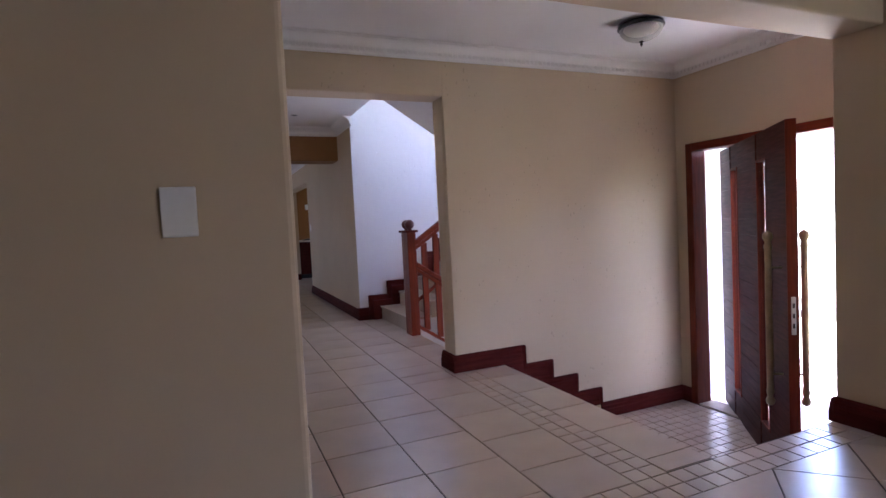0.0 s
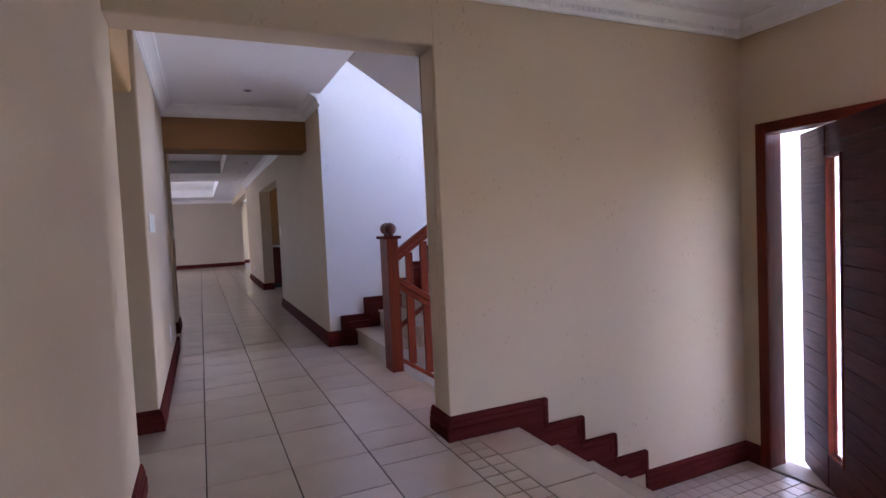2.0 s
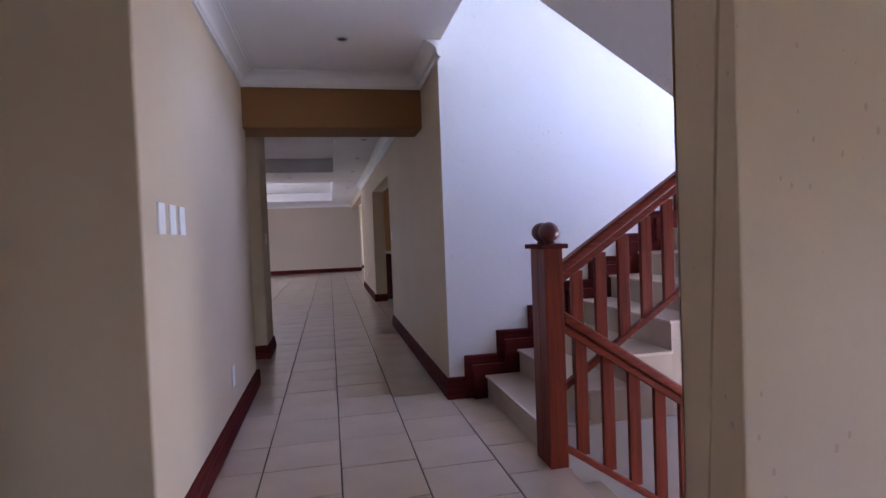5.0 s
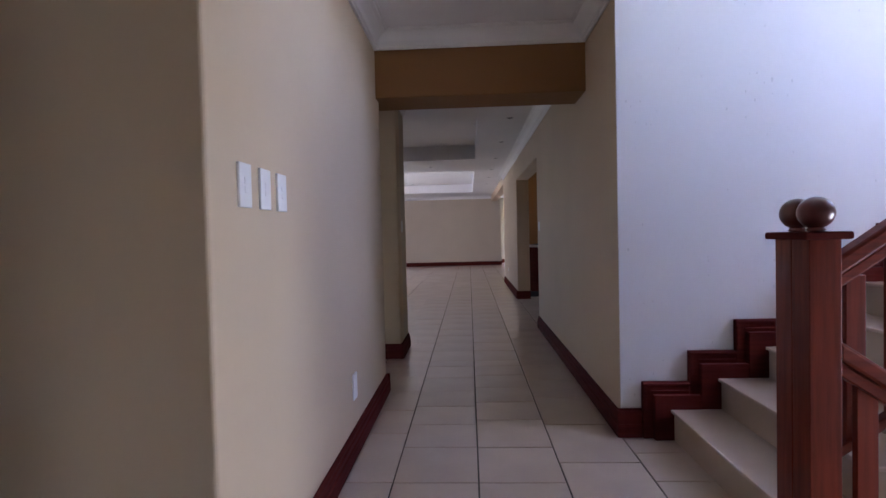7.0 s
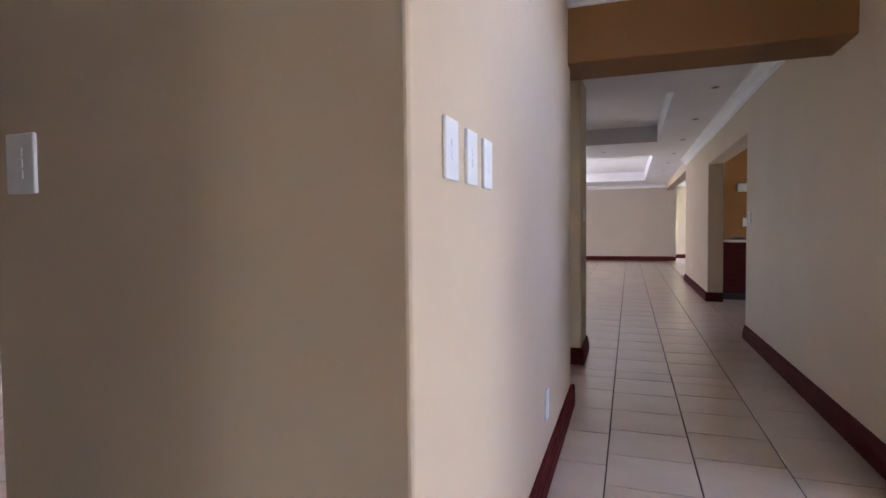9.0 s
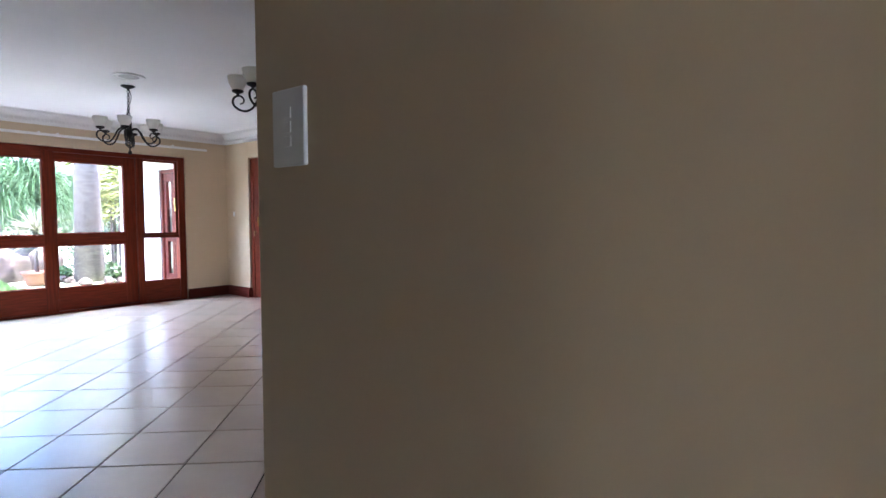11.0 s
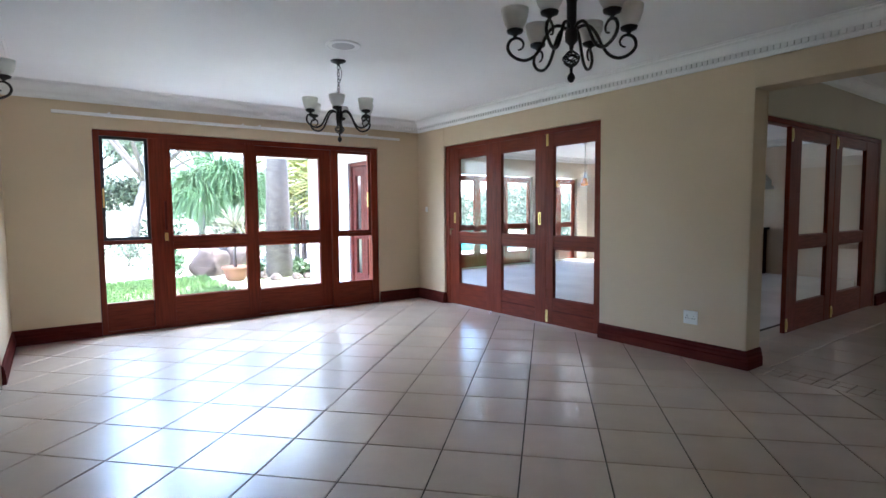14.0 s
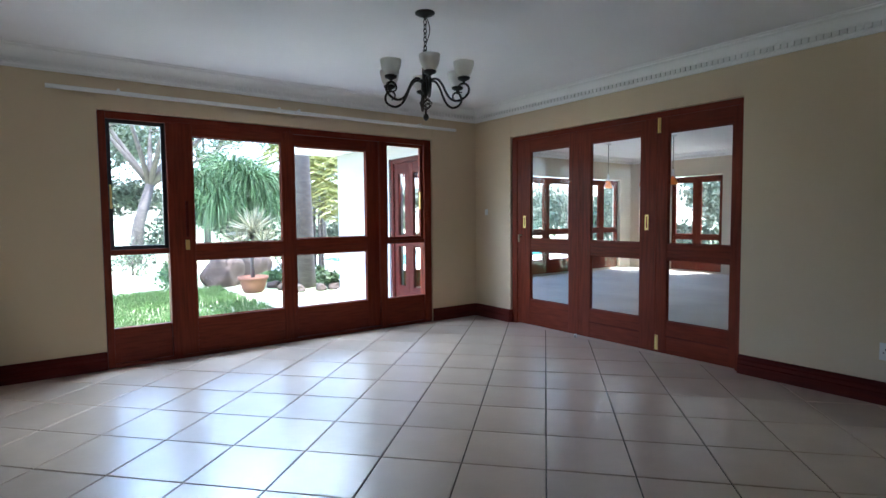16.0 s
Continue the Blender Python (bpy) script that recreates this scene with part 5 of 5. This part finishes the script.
def rock(x, y, r, high, label):
    bm = bmesh.new()
    bmesh.ops.create_icosphere(bm, subdivisions=4, radius=1.0)
    for w in bm.verts:
        k = 1 + 0.28 * noise.noise(w.co * 1.3 + Vector((x, y, 0))) + 0.08 * noise.noise(w.co * 4 + Vector((y, x, 0)))
        w.co = Vector((x + w.co.x * r * k, y + w.co.y * r * k, GZ + high * 0.35 + w.co.z * high * 0.65 * k))
    for fa in bm.faces:
        fa.smooth = True
    return solid("boulder", bm, M_ROCK, label, "rock")


rock(-14.3, 7.86, 0.40, 0.66, "large rough brown boulder among the plants")
rock(-14.9, 8.68, 0.36, 0.66, "rough ochre-brown boulder behind the flowerpot")
rock(-14.6, 9.6, 0.3, 0.35, "small brown garden stone")
for i in range(11):
    a = i * 0.55
    rock(-13.0 + 0.75 * math.cos(a) + 0.1 * math.sin(7 * i), 9.1 + 0.55 * math.sin(a), 0.10 + 0.03 * (i % 3), 0.13, "small round stone edging the palm bed")
pot = thing("flower_pot", (-12.85, 8.02, GZ), "wide terracotta flowerpot on the garden bed", "flowerpot")
part("bowl", lathe([(0.15, 0.0), (0.19, 0.04), (0.225, 0.14), (0.24, 0.23), (0.272, 0.25), (0.276, 0.30), (0.25, 0.30), (0.225, 0.26), (0.04, 0.25)], (-12.85, 8.02, GZ), 26), M_TERRA, pot)
yucca = thing("potted_yucca", (-12.85, 8.02, GZ + 0.27), "spiky pale yucca growing in the terracotta pot", "plant")
part("stem", tube([(-12.85, 8.02, GZ + 0.26), (-12.82, 8.0, 0.45), (-12.85, 8.04, 0.95)], [0.04, 0.032, 0.025], 7), M_BARK, yucca)
for hx, hy, hz, n in ((0, 0.02, 0.98, 130), (0.16, 0.14, 0.75, 60), (-0.08, -0.16, 0.7, 60)):
    az, el, L = rng.uniform(0, 2 * math.pi, n), rng.uniform(-0.5, 1.4, n), rng.uniform(0.38, 0.62, n)
    ro = [(-12.85 + hx, 8.02 + hy, hz)] * n
    ti = [(-12.85 + hx + l * math.cos(e) * math.cos(a), 8.02 + hy + l * math.cos(e) * math.sin(a), hz + l * math.sin(e)) for a, e, l in zip(az, el, L)]
    strips("leaf_head", ro, ti, [0.035] * n, [tuple((np.array(p) + np.array(q)) / 2 + np.array((0, 0, 0.06))) for p, q in zip(ro, ti)], M_YUCCA, yucca)
for bx, by, br, m in ((-14.2, 6.9, 0.45, M_LEAFPALE), (-14.9, 7.1, 0.5, M_LEAF), (-13.3, 9.5, 0.35, M_LEAF), (-13.6, 8.6, 0.3, M_LEAFPALE), (-12.4, 9.35, 0.28, M_LEAF), (-15.2, 9.7, 0.6, M_LEAF), (-17.6, 10.4, 0.9, M_LEAF), (-17.8, 6.6, 0.8, M_LEAFHAZE)):
    sh = thing("shrub", (bx, by, GZ), "low leafy green shrub in the garden bed", "shrub", "low shrubs")
    part("stems", tube([(bx, by, GZ - 0.02), (bx + 0.02, by, GZ + br * 0.6)], [0.03, 0.01], 6), M_BARK, sh)
    v, f = clump([(bx + rng.uniform(-0.4, 0.4) * br, by + rng.uniform(-0.4, 0.4) * br, GZ + br * rng.uniform(0.35, 0.85)) for _ in range(6)], [br * 0.6] * 6, 130, 0.045)
    me = bpy.data.meshes.new("foliage")
    me.from_pydata([(p[0] - bx, p[1] - by, p[2] - GZ) for p in v], [], f)
    me.materials.append(m)
    fo = new("foliage", me)
    fo["base"] = (bx, by, GZ)
    fo.parent = sh
n = 15000
gx, gy = rng.uniform(-13.6, -8.9, n), rng.uniform(3.6, 7.6, n)
keep = (gx < -9.55) | (gy < 4.0)
gx, gy = gx[keep], gy[keep]
gh = 0.03 + 0.10 * (np.sin(gx * 2.1) * np.sin(gy * 1.7) * 0.5 + 0.5) + rng.uniform(0, 0.04, len(gx))
ro = list(zip(gx, gy, np.full(len(gx), GZ)))
ti = list(zip(gx + rng.normal(0, 0.035, len(gx)), gy + rng.normal(0, 0.035, len(gx)), GZ + gh))
strips("lawn", ro, ti, [0.012] * len(gx), [(p[0], p[1], q[2] * 0.6) for p, q in zip(ro, ti)], M_GRASS, None, "uneven green lawn grass", "grass", "stuff", 2)

# ---------------------------------------------------------------- front porch
solid("porch_floor", box((4.93, 1.4, -1.0), (8.2, 4.6, -0.72)), M_PAVE, "pale paved porch", "floor", "structure")
# unseen slab added here to keep sky light out of the entrance
solid("porch_sky_block", box((4.93, 1.2, 2.55), (6.6, 4.6, 2.75)), M_CEIL, "unseen white slab added over the porch to cut sky light", "ceiling", "structure")
wall("porch_wall", "x", 4.925, 6.3, 4.16, 4.38, -0.8, 2.9, (), M_EXT)
bal = thing("balustrade", (7.0, 4.0, -0.72), "pale cast concrete balustrade on the porch", "balustrade")
part("base_rail", box((6.5, 3.9, -0.72), (7.9, 4.1, -0.62), 0.008), M_EXT, bal)
part("top_rail", box((6.45, 3.88, -0.02), (7.95, 4.12, 0.08), 0.012), M_EXT, bal)
for i in range(5):
    part("baluster", lathe([(0.06, 0), (0.06, 0.05), (0.035, 0.08), (0.065, 0.2), (0.07, 0.27), (0.04, 0.45), (0.03, 0.5), (0.055, 0.53), (0.055, 0.6)], (6.65 + 0.28 * i, 4.0, -0.62), 14), M_EXT, bal)

# ---------------------------------------------------------------- tiles, piece by piece
TZ, GAP = 0.0, 0.008


def clip(poly, x0, x1, y0, y1):
    """A convex outline cut to a rectangle."""
    for axis, lim, sign in ((0, x0, 1), (0, x1, -1), (1, y0, 1), (1, y1, -1)):
        out = []
        for p, q in zip(poly, poly[1:] + poly[:1]):
            a, b = (p[axis] - lim) * sign, (q[axis] - lim) * sign
            if a >= 0:
                out.append(p)
            if a * b < 0:
                k = a / (a - b)
                out.append((p[0] + (q[0] - p[0]) * k, p[1] + (q[1] - p[1]) * k))
        poly = out
        if len(poly) < 3:
            return []
    return poly


def area(poly):
    return abs(sum(p[0] * q[1] - q[0] * p[1] for p, q in zip(poly, poly[1:] + poly[:1]))) / 2


def tile_shape(poly, z=0.0, deep=0.008):
    """Vertices and faces of one tile with softened upper edge."""
    cx, cy = sum(p[0] for p in poly) / len(poly), sum(p[1] for p in poly) / len(poly)
    n = len(poly)

    def ring(inset, h):
        out = []
        for x, y in poly:
            d = math.hypot(x - cx, y - cy) or 1
            out.append((x - (x - cx) / d * inset * 1.41, y - (y - cy) / d * inset * 1.41, z + h))
        return out
    verts = ring(GAP / 2, -deep) + ring(GAP / 2, -0.0016) + ring(GAP / 2 + 0.002, 0)
    faces = [(k * n + i, k * n + (i + 1) % n, (k + 1) * n + (i + 1) % n, (k + 1) * n + i) for k in (0, 1) for i in range(n)]
    return verts, faces + [tuple(range(2 * n, 3 * n))]


SHARED = {}


def lay(polys, owner, singly, z=0.0, field="tile_field"):
    """Tiles from outlines: those for which singly(x, y) holds are pieces of their own, the rest one field."""
    fv, ff = [], []
    for poly in polys:
        if area(poly) < 0.0008:
            continue
        if area([(p[0], p[1]) for p in poly]) and sum((q[0] - p[0]) * (q[1] + p[1]) for p, q in zip(poly, poly[1:] + poly[:1])) > 0:
            poly = poly[::-1]
        cx, cy = sum(p[0] for p in poly) / len(poly), sum(p[1] for p in poly) / len(poly)
        if singly(cx, cy):
            key = tuple((round(p[0] - cx, 3), round(p[1] - cy, 3)) for p in poly)
            if key not in SHARED:
                v, f = tile_shape([(p[0] - cx, p[1] - cy) for p in poly])
                me = bpy.data.meshes.new("tile")
                me.from_pydata(v, [], f)
                me.materials.append(M_TILE)
                SHARED[key] = me
            ob = new("tile", SHARED[key])
            ob.location = (cx, cy, z + 0.0006 * math.sin(cx * 37 + cy * 91))
            ob.rotation_euler = (0.0012 * math.sin(cx * 61 + cy * 17), 0.0012 * math.sin(cx * 23 + cy * 47), 0)
            ob.parent = owner
        else:
            v, f = tile_shape(poly, z)
            k = len(fv)
            fv += v
            ff += [tuple(i + k for i in g) for g in f]
    if fv:
        me = bpy.data.meshes.new(field)
        me.from_pydata(fv, [], ff)
        me.materials.append(M_TILES)
        ob = new(field, me)
        ob.parent = owner
        tagged(ob, kind="stuff")


def diagonal(rects, node, pitch=0.43):
    h = pitch / math.sqrt(2)
    out = []
    for x0, x1, y0, y1 in rects:
        for i in range(int((x0 - node[0]) / h) - 2, int((x1 - node[0]) / h) + 3):
            for j in range(int((y0 - node[1]) / h) - 2, int((y1 - node[1]) / h) + 3):
                if (i + j) % 2 == 0:
                    continue
                c = (node[0] + i * h, node[1] + j * h)
                out.append(clip([(c[0] - h, c[1]), (c[0], c[1] - h), (c[0] + h, c[1]), (c[0], c[1] + h)], x0, x1, y0, y1))
    return [p for p in out if p]


def lattice(rects, node, angle, pitch):
    """Square tiles turned by an angle, cut to rectangles."""
    c, k = math.cos(radians(angle)) * pitch, math.sin(radians(angle)) * pitch
    out = []
    for x0, x1, y0, y1 in rects:
        corner = [((x - node[0], y - node[1])) for x in (x0, x1) for y in (y0, y1)]
        us = [(p[0] * c + p[1] * k) / pitch ** 2 for p in corner]
        vs = [(p[1] * c - p[0] * k) / pitch ** 2 for p in corner]
        for i in range(math.floor(min(us)), math.ceil(max(us))):
            for j in range(math.floor(min(vs)), math.ceil(max(vs))):
                quad = [(node[0] + a * c - b * k, node[1] + a * k + b * c) for a, b in ((i, j), (i + 1, j), (i + 1, j + 1), (i, j + 1))]
                out.append(clip(quad, x0, x1, y0, y1))
    return [p for p in out if p]


def columns(cols, y0, y1, phases, pitch=0.4335):
    out = []
    for (a, b), ph in zip(zip(cols, cols[1:]), phases):
        n0, n1 = int(math.floor((y0 - ph) / pitch)), int(math.ceil((y1 - ph) / pitch))
        for k in range(n0, n1):
            p = clip([(a, ph + k * pitch), (b, ph + k * pitch), (b, ph + (k + 1) * pitch), (a, ph + (k + 1) * pitch)], a, b, y0, y1)
            if p:
                out.append(p)
    return out


def grid(x0, x1, y0, y1, nx, ny):
    dx, dy = (x1 - x0) / nx, (y1 - y0) / ny
    return [[(x0 + i * dx, y0 + j * dy), (x0 + (i + 1) * dx, y0 + j * dy), (x0 + (i + 1) * dx, y0 + (j + 1) * dy), (x0 + i * dx, y0 + (j + 1) * dy)] for i in range(nx) for j in range(ny)]


LOUNGE_NODE, LOUNGE_TURN, LOUNGE_PITCH = (-4.529, 6.327), 43.0, 0.4268
lay(lattice(((XW, -0.757, 4.60, YN), (-6.5, -0.757, 1.58, 4.60), (-0.757, 0.15, 1.58, YS)), LOUNGE_NODE, LOUNGE_TURN, LOUNGE_PITCH), floor, lambda x, y: y > 4.75 and x > -7.9, 0, "lounge_tiles")
lay(lattice(((-0.757, 0.24, YE, YN),), LOUNGE_NODE, LOUNGE_TURN, LOUNGE_PITCH), floor, lambda x, y: False, 0, "link_tiles")
hall = [0.15, 0.24, 0.68, 1.118, 1.56, 2.0, 2.325]


def courses(cols, y0, y1, known, pitch=0.448):
    """Columns of tiles with some joints known; the lengths between them are shared out evenly."""
    out = []
    for a, b, js in zip(cols, cols[1:], known):
        js = sorted([y0, *js, y1])
        for p, q in zip(js, js[1:]):
            n = max(1, round((q - p) / pitch))
            for k in range(n):
                u, v = p + (q - p) * k / n, p + (q - p) * (k + 1) / n
                out.append([(a, u), (b, u), (b, v), (a, v)])
    return out


lay(courses(hall, YF2 - 0.12, 9.0, ((6.621, 7.29, 7.74), (4.93, 5.49, 6.621, 7.29, 7.74, 8.643), (4.85, 5.35, 5.855, 6.613, 7.067, 8.20), (4.82, 7.061, 7.53, 8.674), (4.552, 5.196, 6.848, 7.43, 8.007), (5.818, 6.627, 6.973))), floor, lambda x, y: y < 8.6, 0, "passage_tiles")
lay(columns([0.24, 0.68, 1.118, 1.56, 1.99], 1.94, YF2 - 0.12, (2.53, 2.53, 2.52, 2.31)), floor, lambda x, y: True)
lay(columns([2.205, 2.525], 1.95, YF2 - 0.12, (2.1,)), floor, lambda x, y: True)
lay(grid(1.99, 2.205, 1.94, YF2 - 0.12, 2, 22), floor, lambda x, y: True)
lay(grid(0.41, 3.56, 1.72, 1.94, 30, 2), floor, lambda x, y: True)
lay(diagonal(((-2.3, 3.53, -3.0, 1.72), (-2.3, 0.372, 1.0, 1.345)), (2.673, 1.72)), floor, lambda x, y: y > 0.6 and x > 0.4, 0, "start_tiles")
lay(columns([0.24, 0.68, 1.118, 1.56, 2.0], 9.0, 25.0, (6.63, 6.63, 7.062, 6.85)), floor, lambda x, y: y < 15, 0, "dining_tiles")
lay(columns([0.25 - 0.4335 * k for k in range(9, -1, -1)], YN2, 25.0, [6.63 + 0.11 * (k % 3) for k in range(9)]), floor, lambda x, y: False, 0, "dining_side_tiles")
lay(columns([2.0 + 0.4335 * k for k in range(11)], 11.05, 26.6, [7.0 + 0.13 * (k % 3) for k in range(10)]), floor, lambda x, y: False, 0, "kitchen_tiles")
lay(grid(-3.28, -0.16, YN, YN2, 29, 2), floor, lambda x, y: x < -1.5, 0, "border_tiles")
low = bpy.data.objects["lower_floor"]
lay(grid(3.392, 4.66, 1.95, YF - 0.03, 12, 20), low, lambda x, y: True, -0.70)
